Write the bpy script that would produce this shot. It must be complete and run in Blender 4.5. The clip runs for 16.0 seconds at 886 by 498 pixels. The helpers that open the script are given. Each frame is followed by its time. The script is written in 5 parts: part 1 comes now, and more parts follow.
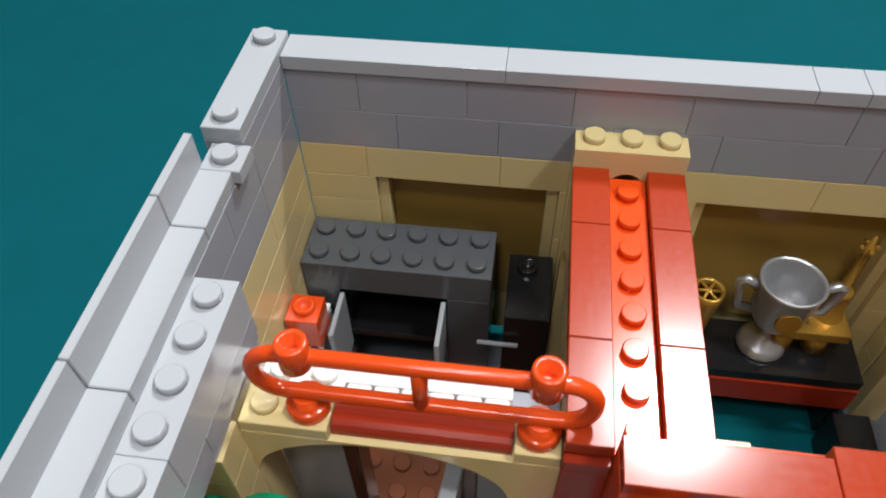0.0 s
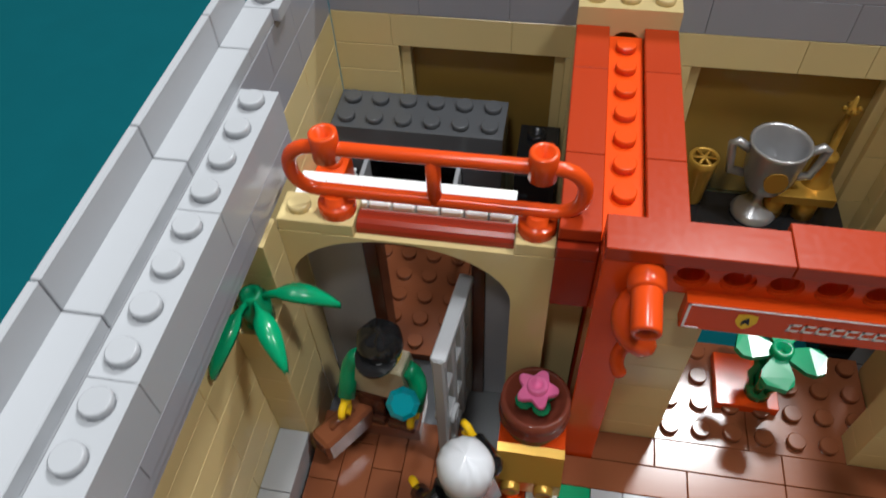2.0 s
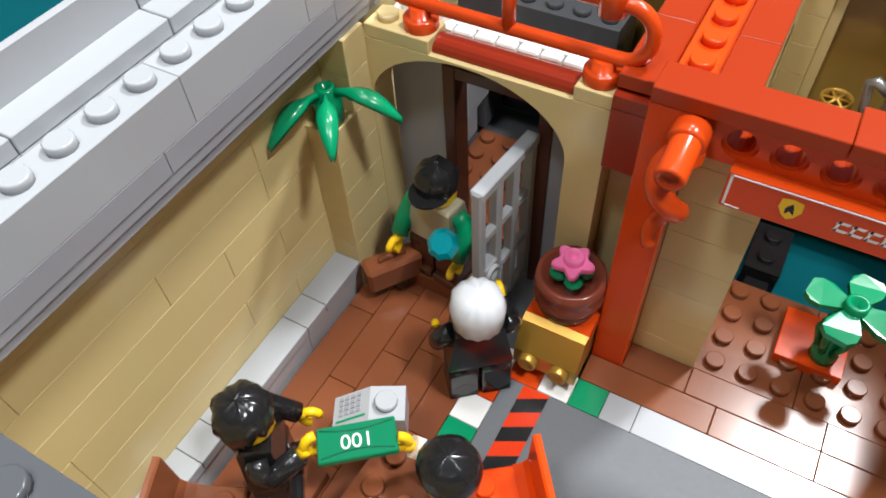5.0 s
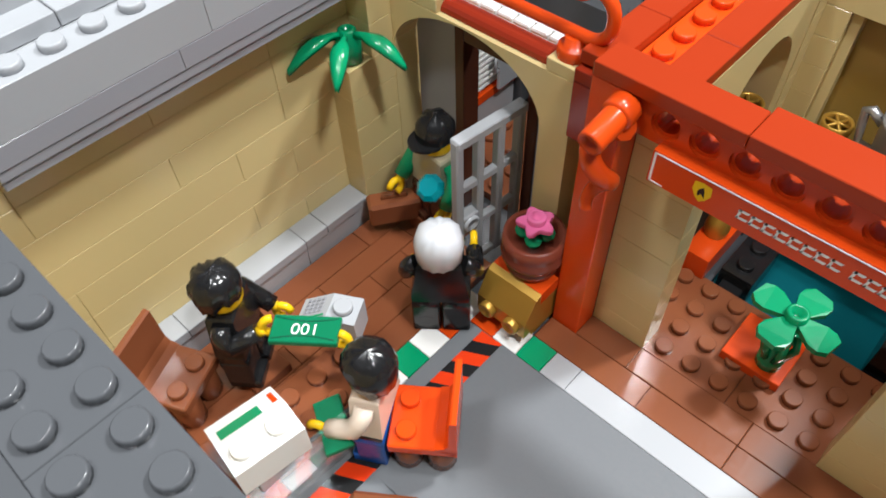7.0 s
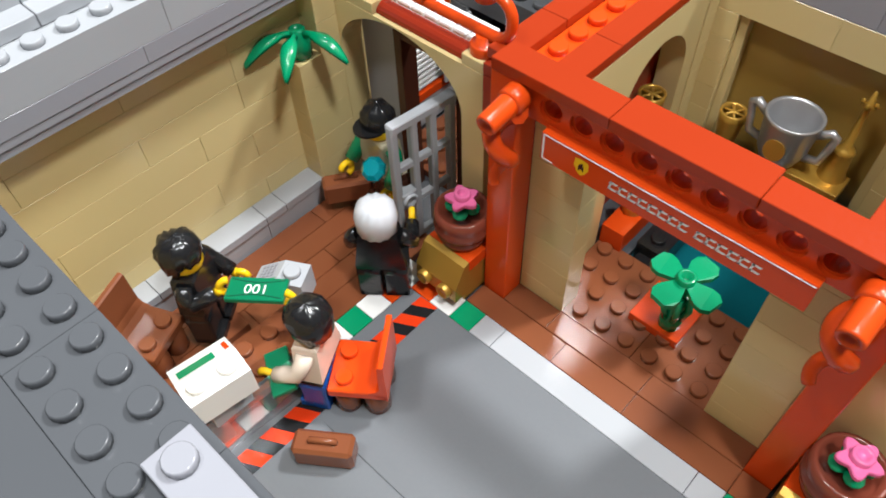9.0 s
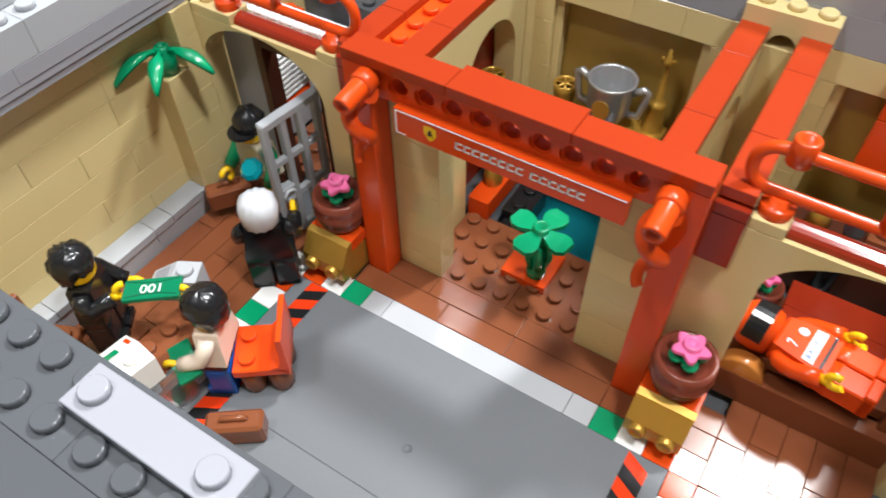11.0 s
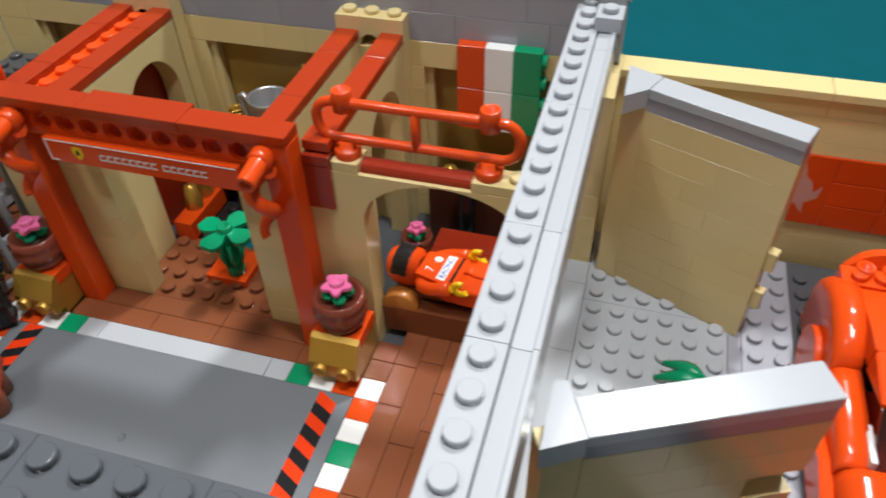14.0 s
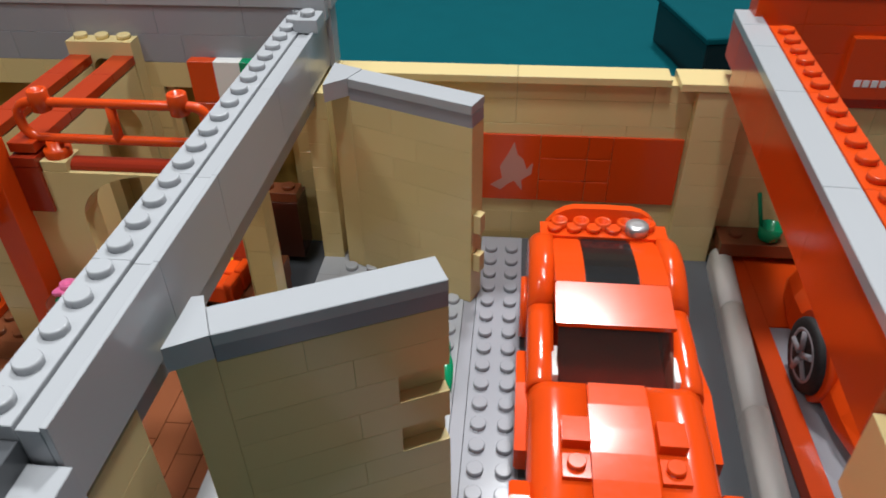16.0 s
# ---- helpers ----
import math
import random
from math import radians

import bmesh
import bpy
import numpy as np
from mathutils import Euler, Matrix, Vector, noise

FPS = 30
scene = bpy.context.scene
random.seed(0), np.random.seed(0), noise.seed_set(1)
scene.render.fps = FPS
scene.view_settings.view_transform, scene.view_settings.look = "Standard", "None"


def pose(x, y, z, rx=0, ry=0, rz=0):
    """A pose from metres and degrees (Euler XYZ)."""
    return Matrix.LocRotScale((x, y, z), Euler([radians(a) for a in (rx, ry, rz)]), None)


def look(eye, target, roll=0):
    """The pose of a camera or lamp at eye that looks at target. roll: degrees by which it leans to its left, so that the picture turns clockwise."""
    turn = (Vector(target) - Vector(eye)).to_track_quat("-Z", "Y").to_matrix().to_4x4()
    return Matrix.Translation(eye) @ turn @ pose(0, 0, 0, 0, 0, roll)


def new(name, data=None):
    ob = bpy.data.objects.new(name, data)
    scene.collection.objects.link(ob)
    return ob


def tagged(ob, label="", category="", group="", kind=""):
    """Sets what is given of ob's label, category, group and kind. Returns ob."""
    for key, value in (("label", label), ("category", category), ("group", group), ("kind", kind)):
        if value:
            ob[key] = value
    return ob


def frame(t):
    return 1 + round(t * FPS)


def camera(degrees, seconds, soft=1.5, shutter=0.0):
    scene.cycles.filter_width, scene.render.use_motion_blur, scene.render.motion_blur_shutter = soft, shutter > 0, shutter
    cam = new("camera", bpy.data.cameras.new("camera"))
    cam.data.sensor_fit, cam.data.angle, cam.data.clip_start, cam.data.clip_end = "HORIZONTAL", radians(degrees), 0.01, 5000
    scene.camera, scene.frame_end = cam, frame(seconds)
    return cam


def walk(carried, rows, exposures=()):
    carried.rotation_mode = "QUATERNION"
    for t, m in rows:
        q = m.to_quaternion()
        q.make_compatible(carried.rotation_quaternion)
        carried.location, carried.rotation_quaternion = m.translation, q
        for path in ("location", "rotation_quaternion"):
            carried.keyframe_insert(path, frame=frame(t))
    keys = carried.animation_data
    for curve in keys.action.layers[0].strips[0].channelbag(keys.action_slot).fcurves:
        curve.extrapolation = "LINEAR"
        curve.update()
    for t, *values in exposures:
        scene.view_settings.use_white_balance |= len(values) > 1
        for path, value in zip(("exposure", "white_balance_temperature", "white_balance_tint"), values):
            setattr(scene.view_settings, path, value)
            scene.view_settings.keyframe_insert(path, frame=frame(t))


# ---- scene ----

cam = camera(62.9, 16.0, soft=1.7, shutter=0.5)
S = 0.008  # one stud pitch in metres; all lengths below are in studs
PATH = [
    (0, (5.666, -6.711, 23.462), (5.467, -5.422, 21.946), -1.5),
    (0.5, (4.994, -7.798, 23.347), (4.844, -6.507, 21.827), -0.7),
    (1, (5.403, -8.84, 23.357), (5.248, -7.557, 21.83), -1.4),
    (1.5, (6.08, -9.84, 23.148), (5.876, -8.579, 21.609), -2.6),
    (2, (6.588, -11.112, 22.633), (6.328, -9.875, 21.083), -3.1),
    (2.5, (6.792, -11.849, 21.977), (6.484, -10.608, 20.439), -3.6),
    (3, (7.626, -12.217, 21.379), (7.25, -10.982, 19.852), -4.3),
    (3.5, (8.43, -12.755, 20.689), (7.964, -11.564, 19.151), -4.2),
    (4, (9.101, -13.137, 20.146), (8.567, -11.974, 18.61), -4.0),
    (4.5, (9.748, -13.308, 20.104), (9.135, -12.19, 18.564), -3.8),
    (4.7, (9.979, -13.38, 20.142), (9.344, -12.281, 18.596), -3.7),
    (6.8, (14.622, -13.269, 20.842), (13.751, -12.359, 19.288), -2.9),
    (7, (15.098, -13.407, 20.922), (14.213, -12.509, 19.37), -2.3),
    (7.5, (15.87, -13.641, 21.253), (14.955, -12.789, 19.691), -2.0),
    (8, (17.16, -13.692, 21.865), (16.234, -12.847, 20.307), -1.3),
    (10.3, (19.506, -14.462, 23.148), (18.733, -13.465, 21.597), -2.1),
    (10.5, (19.856, -14.936, 23.174), (19.094, -13.911, 21.635), -1.3),
    (11, (21.291, -15.661, 23.505), (20.579, -14.566, 21.99), -1.0),
    (11.5, (22.711, -16.354, 23.694), (22.042, -15.189, 22.212), -1.0),
    (12, (24.041, -16.485, 23.506), (23.421, -15.282, 22.033), -1.6),
    (12.5, (25.6, -16.818, 23.511), (25.009, -15.579, 22.057), -1.9),
    (13, (27.359, -17.524, 23.308), (26.809, -16.227, 21.888), -2.0),
    (13.5, (28.831, -18.138, 23.449), (28.332, -16.79, 22.059), -1.7),
    (14, (30.665, -18.4, 23.777), (30.231, -16.995, 22.42), -1.8),
    (14.5, (32.666, -19.108, 23.72), (32.337, -17.657, 22.383), -1.1),
    (15, (35.043, -19.274, 23.562), (34.797, -17.774, 22.262), -1.1),
    (15.5, (36.689, -20.004, 22.674), (36.506, -18.464, 21.411), -0.8),
    (16, (37.828, -21.201, 21.927), (37.655, -19.603, 20.737), -1.0),
]
EXPOSURES = [(0, -0.15), (1.5, -0.3), (3, 0.0), (4, 0.2), (7, 0.25), (10.5, 0.35), (12.5, 0.45), (13.4, 0.25), (14.4, -0.35), (15, -0.5), (15.5, -0.37), (16, -0.32)]
walk(cam, [(t, look(Vector(eye) * S, Vector(target) * S, roll)) for t, eye, target, roll in PATH], EXPOSURES)

# ---- light ----
world = bpy.data.worlds.new("hall")
scene.world = world
world.use_nodes = True
world.node_tree.nodes["Background"].inputs[0].default_value = (0.92, 0.96, 1.0, 1)
world.node_tree.nodes["Background"].inputs[1].default_value = 0.135


def lamp(name, eye, target, size, watts, colour=(0.96, 0.99, 1.0)):
    data = bpy.data.lights.new(name, "AREA")
    data.shape, data.size = "DISK", size * S
    data.energy, data.color = watts * S * S, colour
    ob = new(name, data)
    ob.matrix_world = look(Vector(eye) * S, Vector(target) * S)
    return ob


lamp("hall_lamp", (58, 112, 200), (14, -2, 0), 26, 480000)
lamp("hall_lamp", (38, -8, 74), (8, -4, 0), 8, 34000)
lamp("hall_lamp", (0, -27, 72), (8, 0, 3), 8, 13000)
lamp("hall_lamp", (6, 8, 220), (14, -2, 0), 26, 150000)

# ---- materials ----
MATS = {}


def plastic(name, rgb, rough=0.19, metal=0.0, vary=0.05, alpha=None, bump=0.008):
    """Moulded plastic: piece-to-piece tint, dust, fine scratches."""
    m = bpy.data.materials.new(name)
    m.use_nodes = True
    nt = m.node_tree
    n, l = nt.nodes, nt.links
    bsdf = n["Principled BSDF"]
    info, geo = n.new("ShaderNodeObjectInfo"), n.new("ShaderNodeTexCoord")
    big, fine = n.new("ShaderNodeTexNoise"), n.new("ShaderNodeTexNoise")
    big.inputs["Scale"].default_value, fine.inputs["Scale"].default_value = 45, 900
    big.inputs["Detail"].default_value, fine.inputs["Detail"].default_value = 2, 3
    l.new(geo.outputs["Object"], big.inputs["Vector"]), l.new(geo.outputs["Object"], fine.inputs["Vector"])
    add = n.new("ShaderNodeMath")
    add.operation = "ADD"
    l.new(info.outputs["Random"], add.inputs[0]), l.new(big.outputs["Fac"], add.inputs[1])
    rng = n.new("ShaderNodeMapRange")
    rng.inputs["From Min"].default_value, rng.inputs["From Max"].default_value = 0.3, 1.7
    rng.inputs["To Min"].default_value, rng.inputs["To Max"].default_value = 1 - vary, 1 + vary
    l.new(add.outputs[0], rng.inputs["Value"])
    hsv = n.new("ShaderNodeHueSaturation")
    hsv.inputs["Color"].default_value = (*rgb, 1)
    l.new(rng.outputs["Result"], hsv.inputs["Value"])
    l.new(hsv.outputs["Color"], bsdf.inputs["Base Color"])
    rr = n.new("ShaderNodeMapRange")
    rr.inputs["From Min"].default_value, rr.inputs["From Max"].default_value = 0.35, 0.7
    rr.inputs["To Min"].default_value, rr.inputs["To Max"].default_value = rough * 0.93, rough * 1.12
    l.new(fine.outputs["Fac"], rr.inputs["Value"]), l.new(rr.outputs["Result"], bsdf.inputs["Roughness"])
    bp = n.new("ShaderNodeBump")
    bp.inputs["Strength"].default_value, bp.inputs["Distance"].default_value = bump, 0.0002
    l.new(big.outputs["Fac"], bp.inputs["Height"]), l.new(bp.outputs["Normal"], bsdf.inputs["Normal"])
    bsdf.inputs["Metallic"].default_value = metal
    bsdf.inputs["IOR"].default_value = 1.54
    bsdf.inputs["Specular IOR Level"].default_value = 0.38
    if alpha is not None:
        bsdf.inputs["Transmission Weight"].default_value = alpha
    MATS[name] = m
    return m


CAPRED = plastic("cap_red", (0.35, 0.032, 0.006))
RED = plastic("red", (0.64, 0.06, 0.006))
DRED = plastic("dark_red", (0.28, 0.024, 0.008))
TAN = plastic("tan", (0.66, 0.52, 0.25), vary=0.04)
LGREY = plastic("light_grey", (0.38, 0.39, 0.41), vary=0.03)
MGREY = plastic("stone_grey", (0.30, 0.30, 0.33), vary=0.04)
DGREY = plastic("dark_grey", (0.085, 0.089, 0.097), vary=0.06)
WHITE = plastic("white", (0.80, 0.79, 0.77), vary=0.02)
BLACK = plastic("black", (0.012, 0.012, 0.013), rough=0.18)
BROWN = plastic("reddish_brown", (0.20, 0.062, 0.026), vary=0.10)
GREEN = plastic("green", (0.0, 0.25, 0.105), rough=0.2)
YELLOW = plastic("yellow", (0.85, 0.52, 0.01))
GOLD = plastic("pearl_gold", (0.46, 0.26, 0.045), rough=0.3, metal=0.55)
SILVER = plastic("metal_silver", (0.46, 0.46, 0.47), rough=0.3, metal=0.7)
PINK = plastic("pink", (0.78, 0.16, 0.36))
BLUE = plastic("blue", (0.01, 0.09, 0.42))
PEACH = plastic("light_flesh", (0.85, 0.5, 0.36))
ORANGE = plastic("bright_red", (0.71, 0.064, 0.006), rough=0.16, vary=0.04)

# ---- builders (lengths in studs) ----
MESHES = {}


def mesh_of(bm, material, name="mesh", smooth=False):
    for v in bm.verts:
        v.co *= S
    bmesh.ops.recalc_face_normals(bm, faces=bm.faces)
    if smooth:
        for f in bm.faces:
            f.smooth = True
    me = bpy.data.meshes.new(name)
    bm.to_mesh(me)
    bm.free()
    for mt in material if isinstance(material, (list, tuple)) else (material,):
        me.materials.append(mt)
    return me


def thing(name, label="", category="", at=(0, 0, 0), turn=0, group="", kind=""):
    """An Empty that carries the parts of one thing."""
    ob = new(name)
    ob.empty_display_size = 0.01
    ob.matrix_world = pose(at[0] * S, at[1] * S, at[2] * S, 0, 0, turn)
    return tagged(ob, label, category, group, kind)


def part(name, data, material=None, parent=None, label="", at=(0, 0, 0), turn=(0, 0, 0), smooth=False):
    """One mesh object, under a thing or alone; at and turn are relative to its parent."""
    me = data if isinstance(data, bpy.types.Mesh) else mesh_of(data, material, name, smooth)
    ob = new(name, me)
    ob.parent = parent
    ob.matrix_basis = pose(at[0] * S, at[1] * S, at[2] * S, *turn)
    if label:
        ob["label"] = label
    return ob


def box(bm, x0, y0, z0, x1, y1, z1, b=0.025, mi=0):
    """A box with chamfered edges."""
    lo, hi = (x0, y0, z0), (x1, y1, z1)
    b = min(b, (x1 - x0) / 3, (y1 - y0) / 3, (z1 - z0) / 3)
    vs = {}
    for sx in (0, 1):
        for sy in (0, 1):
            for sz in (0, 1):
                s3 = (sx, sy, sz)
                for ax in range(3):
                    co = [(hi[i] if s3[i] else lo[i]) for i in range(3)]
                    for i in range(3):
                        if i != ax:
                            co[i] += -b if s3[i] else b
                    vs[(s3, ax)] = bm.verts.new(co)
    fs = []
    for ax in range(3):
        u, v = [i for i in range(3) if i != ax]
        for side in (0, 1):
            ring = []
            for a, c in ((0, 0), (1, 0), (1, 1), (0, 1)):
                s3 = [0, 0, 0]
                s3[ax], s3[u], s3[v] = side, a, c
                ring.append(vs[(tuple(s3), ax)])
            fs.append(bm.faces.new(ring))
    for ax in range(3):  # the edges that run along ax
        u, v = [i for i in range(3) if i != ax]
        for a in (0, 1):
            for c in (0, 1):
                k0, k1 = [0, 0, 0], [0, 0, 0]
                k0[u] = k1[u] = a
                k0[v] = k1[v] = c
                k1[ax] = 1
                k0, k1 = tuple(k0), tuple(k1)
                fs.append(bm.faces.new((vs[(k0, u)], vs[(k1, u)], vs[(k1, v)], vs[(k0, v)])))
    for s3 in [(a, c, d) for a in (0, 1) for c in (0, 1) for d in (0, 1)]:
        fs.append(bm.faces.new([vs[(s3, i)] for i in range(3)]))
    for f in fs:
        f.material_index = mi
    return bm


def lathe(bm, rings, x=0, y=0, z=0, n=16, axis="z", cap=True, mi=0):
    """A turned form: rings of (radius, height) round an axis."""
    loops = []
    for r, h in rings:
        loop = []
        for k in range(n):
            a = 2 * math.pi * k / n
            p = (r * math.cos(a), r * math.sin(a), h)
            p = {"z": p, "x": (p[2], p[0], p[1]), "y": (p[0], p[2], p[1])}[axis]
            loop.append(bm.verts.new((p[0] + x, p[1] + y, p[2] + z)))
        loops.append(loop)
    for a, b in zip(loops, loops[1:]):
        for k in range(n):
            f = bm.faces.new((a[k], a[(k + 1) % n], b[(k + 1) % n], b[k]))
            f.material_index, f.smooth = mi, True
    if cap:
        for loop in (loops[0], loops[-1]):
            bm.faces.new(loop).material_index = mi
    return bm


def stud(bm, x, y, z, n=14, mi=0):
    return lathe(bm, ((0.3, -0.02), (0.3, 0.17), (0.27, 0.2)), x, y, z, n, mi=mi)


def brick_mesh(nx, ny, h, material, studs=True, b=0.014, gap=0.005, fine=False):
    """A brick, plate or tile of nx by ny studs and height h, its corner at the origin."""
    if fine:
        b, gap = 0.006, 0.003
    elif h <= 0.41:  # plates and tiles show wider joints
        b, gap = 0.022, 0.009
    key = (nx, ny, round(h, 3), material.name, str(studs), fine)
    if key not in MESHES:
        bm = bmesh.new()
        box(bm, gap, gap, 0, nx - gap, ny - gap, h - 0.004, b)
        spots = [(i + 0.5, j + 0.5) for i in range(int(nx)) for j in range(int(ny))] if studs is True else (studs or [])
        for sx, sy in spots:
            stud(bm, sx, sy, h)
        MESHES[key] = mesh_of(bm, material, "brick")
    return MESHES[key]


def brick(parent, x, y, z, nx, ny, h, material, studs=False, name="brick", label="", fine=False):
    return part(name, brick_mesh(nx, ny, h, material, studs, fine=fine), None, parent, label, (x, y, z))


def courses(parent, along, u0, u1, v0, v1, z0, rows, seed=1, lengths=(2, 3, 4, 4, 6), name="brick"):
    """Brick courses: along 'x' or 'y' from u0 to u1, v0..v1 thick; rows of (height, material)."""
    rnd = random.Random(seed)
    z = z0
    for h, material in rows:
        u = u0
        first = True
        while u < u1 - 0.01:
            n = rnd.choice(lengths)
            if first and rnd.random() < 0.5:
                n = 2
            first = False
            if u1 - u - n < 1:
                n = u1 - u
            n = min(n, u1 - u)
            if along == "x":
                brick(parent, u, v0, z, n, v1 - v0, h, material, name=name)
            else:
                brick(parent, v0, u, z, v1 - v0, n, h, material, name=name)
            u += n
        z += h


def tube(bm, pts, r, n=10, closed=False, mi=0):
    """A round bar along points."""
    pts = [Vector(p) for p in pts]
    loops, ref = [], None
    for i, p in enumerate(pts):
        a = pts[i - 1] if (i or closed) else p
        c = pts[(i + 1) % len(pts)] if (i < len(pts) - 1 or closed) else p
        d = (c - a).normalized()
        if ref is None:
            ref = d.orthogonal().normalized()
        ref = (ref - d * ref.dot(d)).normalized()
        side = d.cross(ref)
        loops.append([bm.verts.new(p + r * (math.cos(2 * math.pi * k / n) * ref + math.sin(2 * math.pi * k / n) * side)) for k in range(n)])
    pairs = list(zip(loops, loops[1:])) + ([(loops[-1], loops[0])] if closed else [])
    for a, b in pairs:
        for k in range(n):
            f = bm.faces.new((a[k], a[(k + 1) % n], b[(k + 1) % n], b[k]))
            f.smooth, f.material_index = True, mi
    if not closed:
        bm.faces.new(loops[0]).material_index = mi
        bm.faces.new(loops[-1]).material_index = mi
    return bm


def arch_mesh(length, depth, height, o0, o1, spring, apex, material, n=20):
    """A wall with an arched opening from o0 to o1 that reaches down to its foot."""
    bm = bmesh.new()
    mid, half = (o0 + o1) / 2, (o1 - o0) / 2
    outline = [(0, 0), (o0, 0), (o0, spring)]
    outline += [(mid - half * math.cos(math.pi * k / n), spring + (apex - spring) * math.sin(math.pi * k / n)) for k in range(1, n)]
    outline += [(o1, spring), (o1, 0), (length, 0), (length, height), (0, height)]
    front = [bm.verts.new((x, 0, z)) for x, z in outline]
    back = [bm.verts.new((x, depth, z)) for x, z in outline]
    bm.faces.new(front), bm.faces.new(back)
    for i in range(len(outline)):
        j = (i + 1) % len(outline)
        bm.faces.new((front[i], front[j], back[j], back[i]))
    return mesh_of(bm, material, "arch")

# ---- setting ----


def cloth(name, rgb):
    m = plastic(name, rgb, rough=0.9, vary=0.10, bump=0.3)
    for nd in m.node_tree.nodes:
        if nd.type == "TEX_NOISE":
            nd.inputs["Scale"].default_value = 60 if nd.inputs["Scale"].default_value < 100 else 1800
    m.node_tree.nodes["Principled BSDF"].inputs["Specular IOR Level"].default_value = 0.08
    return m


TEAL = cloth("teal_cloth", (0.0008, 0.080, 0.098))
bm = bmesh.new()
bmesh.ops.create_grid(bm, x_segments=2, y_segments=2, size=220)
for v in bm.verts:
    v.co.z = -0.82
tagged(part("ground", bm, TEAL), "dark teal cloth spread under the brick model", "table cloth", kind="structure")


def slab(name, x0, y0, z0, x1, y1, z1, material, label, category="floor", kind="structure"):
    bm = bmesh.new()
    box(bm, x0, y0, z0, x1, y1, z1)
    return tagged(part(name, bm, material), label, category, kind=kind)


def carrier(name, label, category, kind="structure"):
    return thing(name, label, category, kind=kind)


# base in strips that leave the hole in the middle room open
base = carrier("floor_base", "dark grey base plates under the rooms", "base plate")
for x0, y0, x1, y1 in ((-2, -16, 30, 4.1), (-2, 4.1, 11.2, 9), (17.9, 4.1, 30, 9), (11.2, 8.1, 17.9, 9)):
    bm = bmesh.new()
    part("plate", box(bm, x0, y0, -0.8, x1, y1, -0.41), DGREY, base)

# courtyard: two large smooth grey plates with injection marks
court = carrier("floor_court", "smooth dark grey courtyard floor plates with faint moulding marks", "floor")
COURT = plastic("court_grey", (0.135, 0.143, 0.155), rough=0.6, vary=0.05)
for y0, y1 in ((-9, -3), (-15.2, -9)):
    bm = bmesh.new()
    box(bm, 7.5, y0 + (0.004 if y0 > -10 else 0), -0.4, 20.5, y1, -0.004)
    part("plate", bm, COURT, court)
for x, y in ((14.08, -7.04), (10.6, -12.3), (17.4, -12.3)):
    bm = bmesh.new()
    lathe(bm, ((0.2, -0.02), (0.2, 0.008), (0.15, 0.008), (0.15, 0.0), (0.0, 0.0)), x, y, 0, 18, cap=False)
    part("mark", bm, COURT, court)
for x in (6, 20):
    brick(court, x, -15, -0.4, 2, 12, 0.396, COURT, name="plate")

# striped warning tape on the court's two edges
HAZ = [plastic("warning_red", (0.72, 0.045, 0.008), vary=0.02), plastic("warning_black", (0.014, 0.014, 0.015), vary=0.02)]
for x0, lean in ((6.6, 0.45), (20.6, -0.45)):
    tape = carrier("warning_stripe", "slanted red and black warning stripes on the courtyard edge", "floor marking")
    for k in range(22):
        y = -3.05 - k * 0.52
        bm = bmesh.new()
        q = [(x0, y), (x0 + 0.85, y + lean), (x0 + 0.85, y + lean - 0.52), (x0, y - 0.52)]
        q = [(px, min(py, -3.02)) for px, py in q]
        vs = [bm.verts.new((px, py, 0.004)) for px, py in q]
        bm.faces.new(vs)
        part("stripe", bm, HAZ[k % 2], tape)

# coloured kerb tiles round the court
kerb = carrier("trim_tiles", "row of white, red, green and grey edge tiles", "edge tiles")
for x, n, m in ((9, 1, LGREY), (10, 8, LGREY), (18, 1, LGREY), (8, 1, GREEN), (19, 1, GREEN), (7, 1, WHITE), (20, 1, WHITE)):
    brick(kerb, x, -3, -0.4, n, 1, 0.4, m, name="tile")
for x in (5, 22):
    for k, m in enumerate((WHITE, RED, WHITE, GREEN, WHITE, RED, WHITE, GREEN, WHITE, RED, WHITE, GREEN)):
        brick(kerb, x, -3 - k, -0.4, 1, 1, 0.4, m, name="tile")
for x in (6, 21):
    brick(kerb, x, -3, -0.4, 1, 1, 0.4, RED, name="tile")

# brown tile floors
wood = carrier("floor_brown", "reddish brown smooth floor tiles", "floor")
for row, cuts in ((-2, (8, 12, 15, 19, 20)), (-1, (9, 11, 15, 19))):
    for a, b in zip(cuts, cuts[1:]):
        brick(wood, a, row, -0.4, b - a, 1, 0.4, BROWN, name="tile")
for x, cuts in ((0, (-0.6, -3, -7, -11, -14)), (1, (-0.6, -1.6, -5.6, -9.6, -14)), (2, (-0.6, -2.4, -4, -8, -12, -14)), (3, (-0.6, -3.4, -6, -10, -14)), (4, (-0.6, -2, -6, -9, -14)),
                (23, (1.4, -1, -3, -7, -11, -14)), (24, (1.4, -0.6, -4.6, -8.6, -14)), (25, (1.4, -2, -3.8, -7.8, -14)), (26, (1.4, -1.2, -5.2, -9, -14)), (27, (1.4, -2.6, -6.6, -10.6, -14))):
    for c, d in zip(cuts, cuts[1:]):
        brick(wood, x, d, -0.4, 1, c - d, 0.4, BROWN, name="tile")
for y in (-2, -1):
    brick(wood, 22, y, -0.4, 1, 1, 0.4, BROWN, name="tile")

